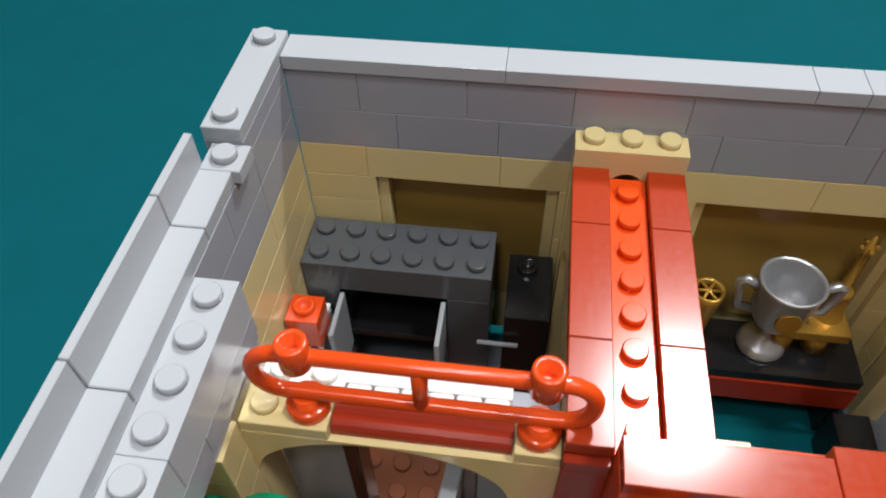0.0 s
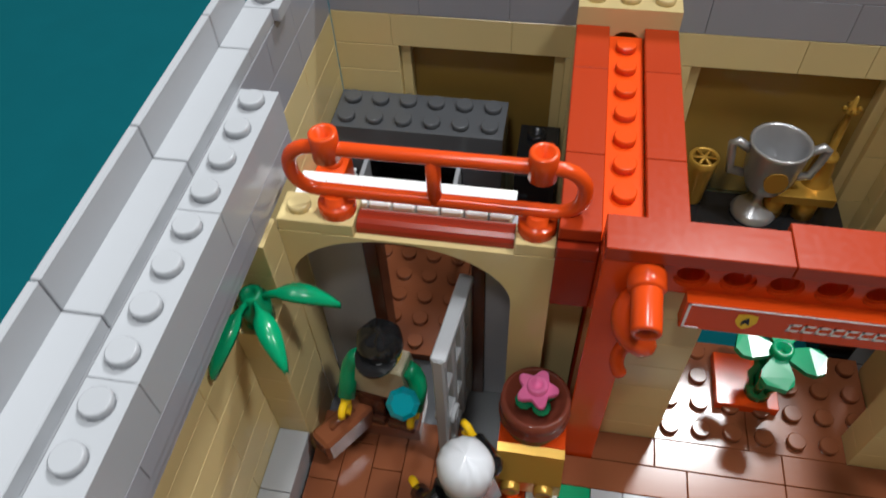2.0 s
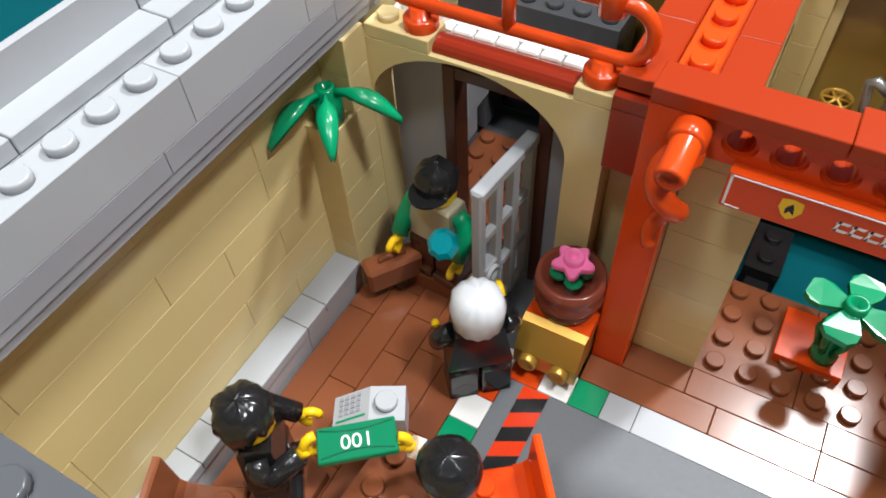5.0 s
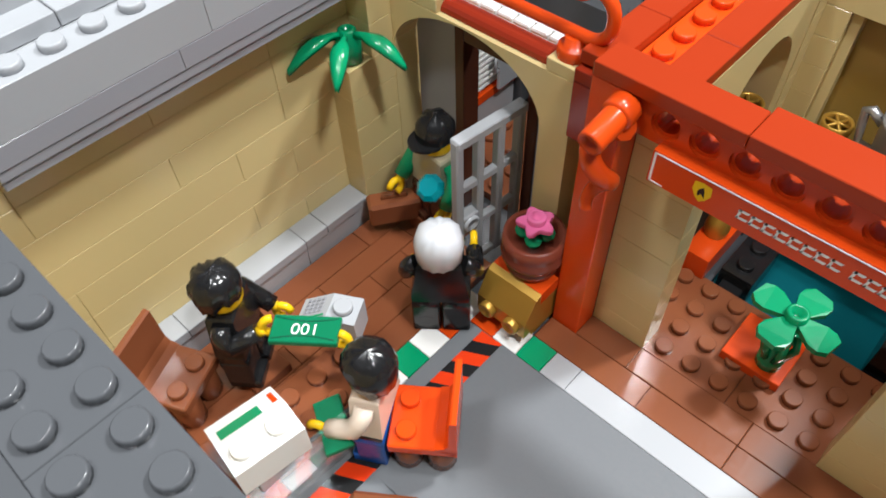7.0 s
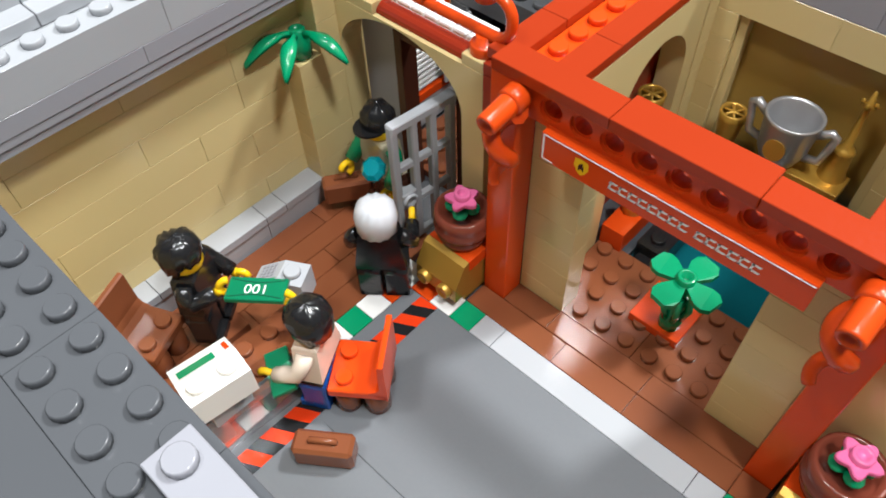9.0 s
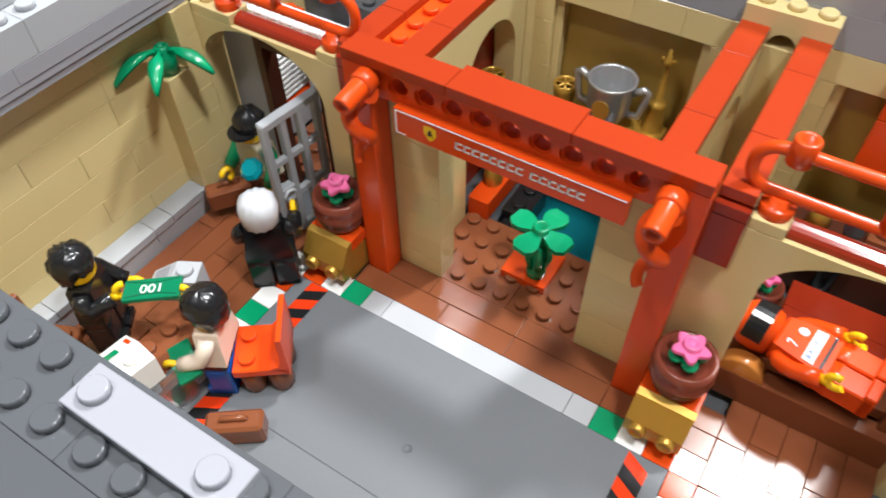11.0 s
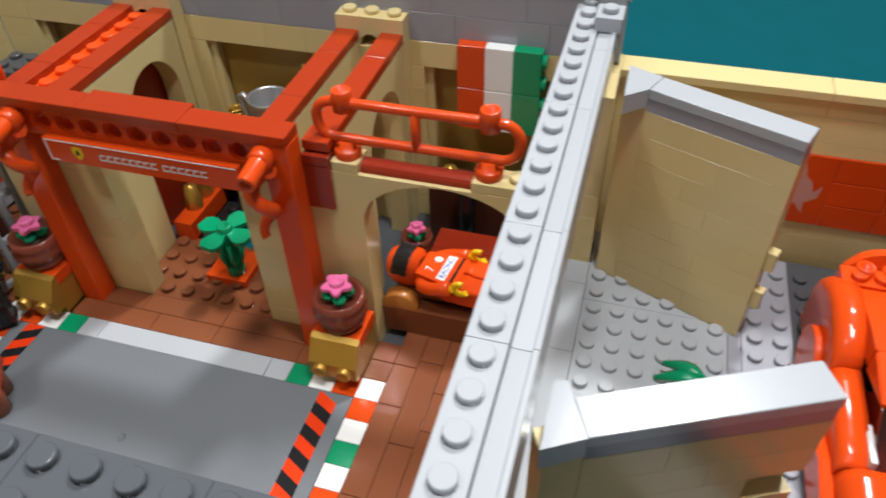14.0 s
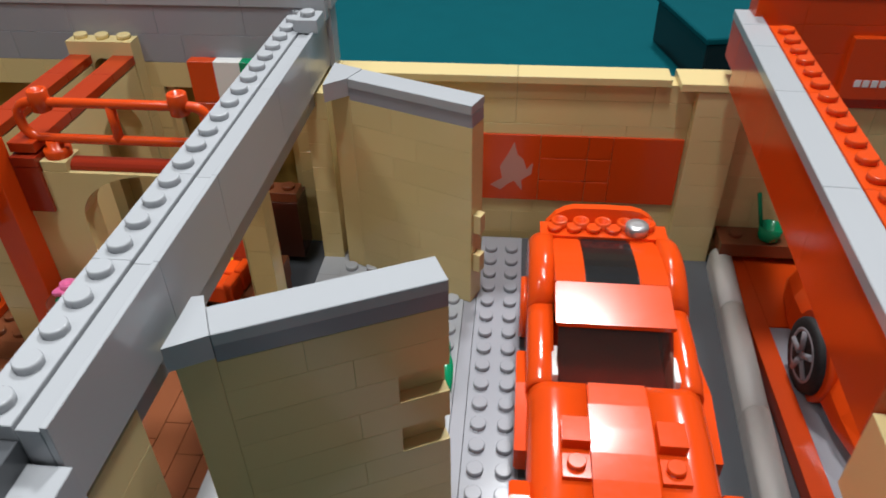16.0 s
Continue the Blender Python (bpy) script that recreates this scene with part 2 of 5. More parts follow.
# studded brown floors of the rooms
for x, y, nx, ny in ((0, 2, 4, 5), (4, 2, 3, 5), (10, 0, 4, 4), (14, 0, 4, 4)):
    brick(wood, x, y, -0.4, nx, ny, 0.37, BROWN, True, name="plate")
bm = bmesh.new()
box(bm, 13, 1.4, -0.03, 15, 3.4, 0.36)
tagged(part("floor_tile", bm, RED), "bright red square tile under the leafy plant", "tile")

# pale ledges at the foot of the side walls
for x, label in ((-1, "pale grey stepped ledge along the tan side wall"), (28, "pale grey stepped ledge outside the arched room")):
    ledge = carrier("trim_ledge", label, "ledge")
    y = -2.0
    for k, n in enumerate((2, 1, 4, 1, 4)):
        y -= n
        brick(ledge, x, y, 0.8, 1, n, 0.4, LGREY, name="tile")
    y = -2.0
    for k, n in enumerate((3, 4, 4, 1)):
        y -= n
        brick(ledge, x, y, -0.4, 0.93, n, 1.19, LGREY, name="brick")

# left wall
west = carrier("wall_west", "tan brick side wall with pale grey coping", "wall")
courses(west, "y", -14, 0, -2, -1, -0.4, [(1.2, TAN)] * 8, 3, (4, 6, 8))
courses(west, "y", 0, 9, -2, -1, -0.4, [(1.2, TAN)] * 8, 4, (2, 4, 6))
courses(west, "y", 2, 9, -2, -1, 9.2, [(1.2, MGREY), (1.2, MGREY)], 6, (2, 3, 4))
brick(west, -2, 5.7, 11.6, 1, 4.2, 0.5, MGREY, False)
brick(west, -2, 5.7, 12.1, 1, 4.2, 0.4, LGREY, [(0.5, 0.5), (0.5, 3.7)], name="coping")
brick(west, -1.8, 4.75, 11.65, 1, 0.94, 0.4, LGREY, [(0.5, 0.47)], name="coping")
# overhanging slab with a stud row
y = 2.0
for n in (4, 4, 6):
    y -= n
    brick(west, -1, y, 10.4, 1, n, 1.2, LGREY, [(0.5, k + 0.5) for k in range(n)], name="brick")
y = 2.0
for n in (3, 6, 5):
    y -= n
    brick(west, -1, y, 9.8, 1, n, 0.6, MGREY, name="brick")
brick(west, -1, -12, 9.2, 0.9, 14, 0.3, MGREY, name="plate")
brick(west, -1, -12, 9.5, 0.97, 14, 0.3, MGREY, name="plate")
# outer gutter pieces: a floor strip and a thin upright lip
y = 5.0
for n in (2, 4, 4, 4, 4):
    y -= n
    bm = bmesh.new()
    box(bm, -1.98, y + 0.015, 11.62, -1.01, y + n - 0.015, 12.02)
    box(bm, -1.98, y + 0.015, 11.63, -1.78, y + n - 0.015, 12.93)
    part("gutter", bm, LGREY, west)
    bm = bmesh.new()
    box(bm, -1.95, y, 9.21 if y < 2 else 11.605, -1.01, y + n, 11.61)
    part("brick", bm, LGREY, west)

# tan pilaster beside the left arch
pil = carrier("wall_pilaster", "tan pilaster where the side wall meets the arch", "pilaster")
for k in range(8):
    brick(pil, -1, -2.0 if k < 6 else -0.95, -0.4 + 1.2 * k, 1, 2.0 if k < 6 else 0.95, 1.2, TAN)

# back wall: tan courses, recessed panels, grey courses, white coping
north = carrier("wall_north", "long back wall of tan and stone grey bricks with white coping", "wall")
courses(north, "x", -1, 29, 9.84, 10.0, -0.4, [(1.15, TAN)] * 8, 9, (2, 4, 6))
for a, b in ((-1, 1.2), (6.8, 10.8), (17.2, 21.6), (27.6, 29)):
    z = -0.4
    for k in range(8):
        h = 1.06
        brick(north, a, 9, z, b - a, 0.82, h, TAN)
        z += h
courses(north, "x", -1, 29, 9, 10, 8.09, [(1.2, TAN)], 12, (2, 3, 4, 6))
xs = {0: (-1, 2, 4.9, 8, 10.9, 15, 19, 23, 27, 29.9), 1: (-1, 1, 4, 6.85, 9.9, 14, 18, 22, 26, 29.9)}
for r in (0, 1):
    for a, b in zip(xs[r], xs[r][1:]):
        brick(north, a, 9, 9.3 + 1.3 * r, b - a, 1, 1.3, MGREY)
for a, b in ((-1, 5), (5, 12.75), (12.75, 14), (14, 20), (20, 26), (26, 30)):
    brick(north, a, 8.93, 11.91, b - a, 1.05, 0.42, LGREY, name="coping")
# tan darkened to ochre: the shade on the recessed panels is in the colour
SHADE_TAN = plastic("shaded_tan", (0.34, 0.21, 0.05), vary=0.05)
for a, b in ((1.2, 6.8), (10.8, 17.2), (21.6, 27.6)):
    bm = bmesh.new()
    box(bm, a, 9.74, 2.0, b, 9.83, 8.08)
    part("panel", bm, SHADE_TAN, north)
    for x in (a, b - 0.35):
        bm = bmesh.new()
        box(bm, x, 9.25, 2.0, x + 0.35, 9.73, 8.08)
        part("frame", bm, TAN, north)

# red gateway: columns, drilled beam, capping tiles
gate = carrier("wall_gateway", "red gateway with a drilled beam over two tan piers", "gateway")
for x in (8, 19):
    bm = bmesh.new()
    box(bm, x, -0.97, -0.4, x + 1, 0, 10.18)
    part("column", bm, RED, gate)
for x in (9, 17):
    z = -0.4
    for k in range(8):
        h = 1.2 if k < 7 else 0.97
        brick(gate, x, 0, z, 2, 1, h, TAN)
        z += h


def drilled_beam(n, r=0.3):
    """A beam n studs long with n - 1 round holes through it and sunk rims."""
    bm = bmesh.new()
    seg = 20
    for y, rr in ((-1.0, r + 0.09), (0.0, r + 0.09)):
        for k in range(n - 1):
            cx = k + 1
            sq = []
            ring = []
            for i in range(seg):
                a = 2 * math.pi * i / seg + math.pi / 4
                c, s = math.cos(a), math.sin(a)
                f = 1 / max(abs(c), abs(s))
                sq.append(bm.verts.new((cx + 0.5 * c * f, y, 0.6 * s * f)))
                ring.append(bm.verts.new((cx + rr * c, y, rr * s)))
            yi = y + (0.12 if y < -0.5 else -0.12)
            sunk = [bm.verts.new((v.co.x, yi, v.co.z)) for v in ring]
            inner = [bm.verts.new((cx + (v.co.x - cx) * r / rr, yi, v.co.z * r / rr)) for v in ring]
            mid = [bm.verts.new((v.co.x, -0.5, v.co.z)) for v in inner]
            for i in range(seg):
                j = (i + 1) % seg
                bm.faces.new((sq[i], sq[j], ring[j], ring[i]))
                bm.faces.new((ring[i], ring[j], sunk[j], sunk[i]))
                bm.faces.new((sunk[i], sunk[j], inner[j], inner[i]))
                bm.faces.new((inner[i], inner[j], mid[j], mid[i]))
        for x0, x1 in ((0, 0.5), (n - 0.5, n)):
            bm.faces.new([bm.verts.new(p) for p in ((x0, y, -0.6), (x1, y, -0.6), (x1, y, 0.6), (x0, y, 0.6))])
    for z in (-0.6, 0.6):
        bm.faces.new([bm.verts.new(p) for p in ((0, -1, z), (n, -1, z), (n, 0, z), (0, 0, z))])
    bmesh.ops.remove_doubles(bm, verts=bm.verts, dist=0.001)
    return bm


part("drilled_beam", drilled_beam(10), RED, gate, "red beam with a row of round holes", (9, 0.26, 9.58))
for a, b in ((8, 11.9), (11.9, 16), (16, 20)):
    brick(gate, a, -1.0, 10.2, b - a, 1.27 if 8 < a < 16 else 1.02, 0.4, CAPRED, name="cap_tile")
for x in (7, 20):
    bm = bmesh.new()
    box(bm, x, -0.14, 7.1, x + 0.99, 1.0, 9.0)
    part("block", bm, DRED, gate, "dark red block beside the column")
    brick(gate, x, -0.16, 9.02, 0.99, 1.15, 0.4, DRED, name="tile")

# cross beams on tan side walls
for x0, mids, label in ((7, True, "red beam with a stud row between flat tiles"), (18, False, "pair of red tiles with an open gap between")):
    beam = carrier("beam", label + " on tan walls", "beam")
    for x in (x0, x0 + 2):
        y = 0
        for n in (2.6, 3.5, 2.1):
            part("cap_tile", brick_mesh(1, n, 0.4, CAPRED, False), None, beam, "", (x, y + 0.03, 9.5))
            y += n
        part("side_wall", arch_mesh(7.2, 0.96, 9.85, 2.7, 6.5, 6.9, 8.9, TAN), None, beam, "tan wall with a round-arched opening", (x + 0.98, 0.9, -0.4), (0, 0, 90))
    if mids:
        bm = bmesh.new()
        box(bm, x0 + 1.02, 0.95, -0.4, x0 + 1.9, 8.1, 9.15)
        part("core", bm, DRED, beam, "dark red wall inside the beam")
        brick(beam, x0 + 1, 0.03, 9.2, 1, 8.15, 0.4, ORANGE, [(0.5, k + 0.5) for k in range(8)], name="plate")
    # bridge brick with a half-round notch
    bm = bmesh.new()
    pts = [(0, 0), (1, 0)] + [(1.5 - 0.5 * math.cos(math.pi * k / 10), 0.55 * math.sin(math.pi * k / 10)) for k in range(11)] + [(2, 0), (3, 0), (3, 1.3), (0, 1.3)]
    front = [bm.verts.new((px, 0, pz)) for px, pz in pts]
    back = [bm.verts.new((px, 0.98, pz)) for px, pz in pts]
    bm.faces.new(front), bm.faces.new(back)
    for i in range(len(pts)):
        j = (i + 1) % len(pts)
        bm.faces.new((front[i], front[j], back[j], back[i]))
    for k in range(3):
        stud(bm, k + 0.5, 0.5, 1.3)
    bmesh.ops.remove_doubles(bm, verts=bm.verts, dist=0.001)
    part("bridge_brick", bm, TAN, beam, "tan arch brick with three studs", (x0, 8.2, 9.2))
    z = -0.4
    for k in range(8):
        brick(beam, x0, 8.22, z, 3, 0.77, 1.2, TAN)
        z += 1.2

# front arches with their rails
for x0, o0 in ((0, 0.02), (20, 2.0)):
    arch = carrier("wall_arch", "tan wall with a wide round-arched opening", "arch")
    part("arch", arch_mesh(7 if x0 == 0 else 8, 1.0, 9.18, o0, o0 + 5.98, 7.1, 9.12, TAN), None, arch, "", (x0, 0, -0.4))
    flip = x0 == 20
    for a, n, st in (((0, 2, [(0.5, 0.5)]), (6, 1, [])) if not flip else ((1, 1, []), (6, 2, [(1.5, 0.5)]))):
        brick(arch, x0 + a, 0, 8.79, n, 1, 0.41, TAN, st, name="plate")

# slim tan pier at the right arch's outer end
pier = carrier("wall_pier", "slim tan brick pier at the arch's outer end", "pier")
for k in range(7):
    brick(pier, 28.02, 0.0, -0.4 + 1.2 * k, 0.95, 1.0, 1.2, TAN)

# door wall behind the left arch: grey arch frame, brown door frame
doorwall = carrier("wall_inner", "stone grey inner wall round a brown door frame", "wall")
for a, b, z0, z1 in ((0, 1.75, -0.4, 8.48), (5.2, 7, -0.4, 8.48), (1.76, 5.19, 7.76, 8.48)):
    bm = bmesh.new()
    box(bm, a, 1.08, z0, b, 1.9, z1)
    part("panel", bm, MGREY, doorwall)
DBROWN = plastic("dark_brown", (0.075, 0.024, 0.014))
for a, b, z0, z1 in ((1.75, 2.15, -0.4, 7.75), (4.8, 5.2, -0.4, 7.75), (2.15, 4.8, 7.35, 7.75)):
    bm = bmesh.new()
    box(bm, a, 1.02, z0, b, 1.8, z1)
    part("door_frame", bm, DBROWN, doorwall, "dark brown door frame")

# front roof edge in dark grey with a pale strip
south = carrier("wall_south", "dark grey studded front wall top with a pale strip", "wall")
for x, n in ((-2, 4), (2, 6), (8, 4.2), (12.2, 4), (16.2, 4), (20.2, 4), (24.2, 4.8)):
    brick(south, x, -14.75, 10.0, n, 2, 1.2, DGREY, [(i + 0.5, j + 0.5) for i in range(int(n)) for j in (0, 1)], name="brick")
    brick(south, x, -15.3, -0.4, n, 1, 10.39, TAN, False, name="wall_panel")
brick(south, 11.6, -13.95, 11.22, 4.1, 1, 0.4, MGREY, [(0.5, 0.5), (3.5, 0.5)], name="plate")
brick(south, -2, -16.9, 9.9, 31, 2.15, 1.3, DGREY, False, name="ledge")

# right side: overhead wall beam with a stud row
east = carrier("wall_east", "pale grey overhead wall beam with one row of studs", "wall")
y = 9.65
for n in (4, 4, 6, 4, 5):
    y -= n
    brick(east, 28.0, y, 10.4, 1, n, 1.2, LGREY, [(0.5, k + 0.5) for k in range(n)], name="brick")
    brick(east, 29.02, y, 10.1, 0.5, n, 1.4, LGREY, name="gutter")
    brick(east, 29.52, y, 9.4, 0.16, n, 2.2, LGREY, name="lip")
    brick(east, 28.05, y, 8.6, 1.45, n, 0.8, MGREY, name="brick")
    brick(east, 28.05, y, 9.4, 1.4, n, 0.69, MGREY, name="brick")
for yy, zz in ((8.4, 12.5), (6.9, 12.1)):
    brick(east, 28.85, yy, 11.55, 1, 1.2, zz - 11.55, LGREY, [(0.5, 0.6)], name="coping")
brick(east, 27.9, -16.9, 9.1, 2, 3.5, 1.5, LGREY, False, name="ledge")
courses(east, "y", -15.3, -10.8, 28.6, 29.6, -0.4, [(1.2, TAN)] * 8, 21, (2, 4))
courses(east, "y", 6.4, 10.0, 29, 30, -0.4, [(1.2, TAN)] * 8, 22, (2, 4))
tiles = carrier("pavement", "pale grey smooth tiles outside the arched room", "pavement")
y = -11
for n in (4, 4, 4, 4, 2):
    brick(tiles, 29, y, -0.4, 1.04, n, 1.0, LGREY, False, name="tile")
    y += n


# opened wall panels
def swing_panel(at, turn, slots, label, L=5.6):
    ob = thing("swing_door", label, "door", at, turn)
    z = 0.7
    for k in range(8):
        h = 1.075
        short = slots and k in (3, 5)
        if short:
            brick(ob, 0, 0, z, L - 1.5, 1, h, TAN, fine=True)
            brick(ob, L - 1.5, 0.45, z, 1.5, 0.55, h, TAN, fine=True)
        else:
            brick(ob, 0, 0, z, L * (0.35 if k % 2 else 0.55), 1, h, TAN, fine=True)
            brick(ob, L * (0.35 if k % 2 else 0.55), 0, z, L * (0.65 if k % 2 else 0.45), 1, h, TAN, fine=True)
        z += h
    brick(ob, 0, 0, z, L, 1, 0.55, MGREY, False, name="grey_band")
    brick(ob, 0, -0.05, z + 0.55, L, 1.1, 0.4, LGREY, False, name="coping")
    bm = bmesh.new()
    vs = [(-1.1, -0.15), (-0.004, -0.05), (-0.004, 1.5), (-0.3, 1.55)]
    if at[1] > 0:
        vs = [(-0.5, -1.0), (-0.004, -0.05), (-0.004, 1.05), (-1.4, 1.1)]
    lo = [bm.verts.new((px, py, z + 0.2)) for px, py in vs]
    hi = [bm.verts.new((px, py, z + 0.95)) for px, py in vs]
    bm.faces.new(lo), bm.faces.new(hi)
    for i in range(4):
        bm.faces.new((lo[i], lo[(i + 1) % 4], hi[(i + 1) % 4], hi[i]))
    part("corner_slope", bm, LGREY, ob, "pale grey corner slope")
    bm = bmesh.new()
    box(bm, -0.95, 0.0, 0.7, 0, 0.9, z + 0.2)
    part("hinge_post", bm, TAN, ob)
    if not slots:
        for zz in (2.4, 4.4):
            bm = bmesh.new()
            box(bm, L, 0.15, zz, L + 0.35, 0.6, zz + 0.9)
            part("peg", bm, TAN, ob)
    return ob


swing_panel((31.2, 5.6, 0), -23, False, "opened tan wall panel with pale grey coping and pegs")
swing_panel((30.96, -9.3, 0), 25, True, "opened tan wall panel with two slots and grey coping", 6.0)

# ---- garage yard ----
yard = carrier("floor_yard", "grey studded plates of the garage yard", "floor")
for x, y, nx, ny, m in ((30.05, -2, 6, 6, LGREY), (30.05, -10, 6, 8, LGREY), (30.05, 4, 6, 4.6, LGREY), (36.6, -20, 2, 28.6, MGREY), (38.6, -20, 7, 28.6, DGREY)):
    st = [(i + 0.5, j + 0.5) for i in range(nx) for j in range(int(ny))] if nx < 7 else [(0.5, j + 0.5) for j in range(28)]
    part("plate", brick_mesh(nx, ny, 1.1, m, st), None, yard, "", (x, y, -0.42))
brick(yard, 36.06, -20, -0.42, 0.53, 28.6, 1.09, MGREY, False, name="plate")
brick(yard, 45.6, -20, -0.42, 3.6, 29, 0.3, DGREY, False, name="plate")
gw = carrier("wall_garage", "tan garage back wall with a red panel and cream coping", "wall")
courses(gw, "x", 30, 45.72, 9, 10, -0.4, [(1.2, TAN)] * 7 + [(0.83, TAN)], 31, (2, 3, 4, 6))
for a, b in ((30, 38), (38, 44.6)):
    brick(gw, a, 8.7, 8.85, b - a, 1.3, 0.35, TAN, False, name="coping")
z = -0.4
for k in range(8):
    brick(gw, 45.7, 8.4, z, 2.0, 1.6, 1.15, TAN)
    z += 1.15
brick(gw, 44.9, 8.3, 8.85, 2.8, 1.7, 0.35, TAN, False, name="coping")
for i, (a, b) in enumerate(((36.2, 39.2), (39.2, 41.4), (41.4, 42.5), (42.5, 45.65))):
    for r, (z0, z1) in enumerate(((2.75, 3.9), (3.9, 5.1), (5.1, 6.28))):
        if i in (0, 3) and r:
            continue
        bm = bmesh.new()
        box(bm, a + 0.01, 8.88, z0 + 0.01, b - 0.01, 9.02, (6.28 if i in (0, 3) else z1) - 0.01)
        part("panel", bm, RED, gw, "glossy red wall panel")
# pale emblem on the red panel as a plain irregular shape
bm = bmesh.new()
pts = [(0.0, 0.2), (0.5, 0.5), (0.4, 1.0), (0.7, 1.5), (0.95, 2.0), (1.1, 1.5), (1.35, 1.3), (1.5, 0.9), (1.75, 1.2), (1.7, 0.7), (1.3, 0.45), (1.35, 0.0), (1.0, 0.4), (0.8, 0.3), (0.45, 0.0)]
bm.faces.new([bm.verts.new((36.9 + px * 1.15, 8.872, 3.3 + pz * 1.3)) for px, pz in pts])
part("emblem", bm, plastic("faded_silver", (0.52, 0.24, 0.2), rough=0.35), gw, "pale plain emblem shape")

red_wall = carrier("wall_red", "red overhead wall beam with pale coping and red studs", "wall")
for y0, n in ((-10.2, 6), (-4.2, 6), (1.8, 4), (5.8, 2.3)):
    brick(red_wall, 46.5, y0, 9.2, 1.9, n, 2.3, RED, False, name="brick")
    brick(red_wall, 46.45, y0, 11.52, 1.0, n, 0.36, LGREY, False, name="coping")
    brick(red_wall, 47.47, y0, 11.52, 0.95, n, 0.36, RED, [(0.48, k + 0.5) for k in range(int(n))], name="plate")
brick(red_wall, 46.5, 8.12, 9.86, 1.9, 1.8, 1.64, RED, False, name="brick")
brick(red_wall, 46.45, 8.12, 11.52, 1.0, 1.8, 0.36, LGREY, False, name="coping")
brick(red_wall, 46.5, -16.2, 7.6, 1.9, 5.98, 2.4, TAN, False, name="brick")
red_wall.matrix_world = pose(46.2 * S, 0, 0, 0, 0, -3.4) @ pose(-46.45 * S, 0, 0)
for y0 in (-15,):
    brick(red_wall, 47.0, y0, -0.4, 1.2, 1.2, 8.2, TAN, False, name="post")

KERB = plastic("kerb_pale", (0.60, 0.585, 0.55), rough=0.4)
bay = carrier("floor_bay", "red and grey floor of the neighbouring bay with rounded kerb", "floor")
kerb = thing("kerb", "rounded pale grey kerb between the yard and the bay", "kerb", (47.6, 0, 0), -4, kind="structure")
for y0, n in ((-8, 6), (-2, 6), (4, 4)):
    bm = bmesh.new()
    lathe(bm, ((0.5, 0.0), (0.5, n - 0.02)), 0, y0, 0.6, 18, axis="y")
    box(bm, -0.5, y0, -0.4, 0.5, y0 + n - 0.02, 0.6)
    part("kerb_stone", bm, KERB, kerb)
brick(bay, 48.4, -10, -0.4, 0.8, 18, 1.0, RED, False, name="tile")
brick(bay, 49.2, -10, -0.4, 6, 13, 0.95, MGREY, False, name="plate")
brick(bay, 49.2, 3, -0.4, 6, 5, 1.0, RED, False, name="tile")
courses(bay, "x", 47.4, 60, 9.0, 10, -0.4, [(1.2, TAN)] * 5 + [(1.2, TAN)] * 2 + [(1.2, RED)] * 4, 41, (2, 4, 6))
brick(bay, 47.4, 8.9, 12.82, 14, 1.2, 0.4, MGREY, False, name="coping")
plaque = brick(bay, 51.4, 8.6, 8.6, 4, 0.39, 2.6, RED, False, name="panel", label="red plaque with a yellow shield")
bm = bmesh.new()
bm.faces.new([bm.verts.new((1.9 + px, -0.008, 1.6 + pz)) for px, pz in ((-0.32, 0.4), (0, 0.46), (0.32, 0.4), (0.34, 0), (0.18, -0.3), (0, -0.45), (-0.18, -0.3), (-0.34, 0))])
part("shield", bm, YELLOW, plaque, "yellow shield shape")
for k in range(9):
    bm = bmesh.new()
    box(bm, 0.5 + 0.34 * k, -0.02, 0.55, 0.76 + 0.34 * k, 0.0, 0.85, 0.004)
    part("bar", bm, WHITE, plaque)
brick(bay, 47.9, 7.4, 1.0, 6, 1.5, 0.7, BROWN, [(0.8, 0.8)], name="shelf")
# ---- things ----


def text_faces(bm, words, size, m, mi=0):
    """Flat letters in the built-in font, laid into bm by the matrix m (studs)."""
    cu = bpy.data.curves.new("letters", "FONT")
    cu.body, cu.size, cu.align_x, cu.align_y = words, size, "CENTER", "CENTER"
    ob = bpy.data.objects.new("letters", cu)
    scene.collection.objects.link(ob)
    me = ob.evaluated_get(bpy.context.evaluated_depsgraph_get()).to_mesh()
    vs = [bm.verts.new(m @ v.co) for v in me.vertices]
    for p in me.polygons:
        try:
            bm.faces.new([vs[i] for i in p.vertices]).material_index = mi
        except ValueError:
            pass
    ob.to_mesh_clear()
    bpy.data.objects.remove(ob)
    return bm


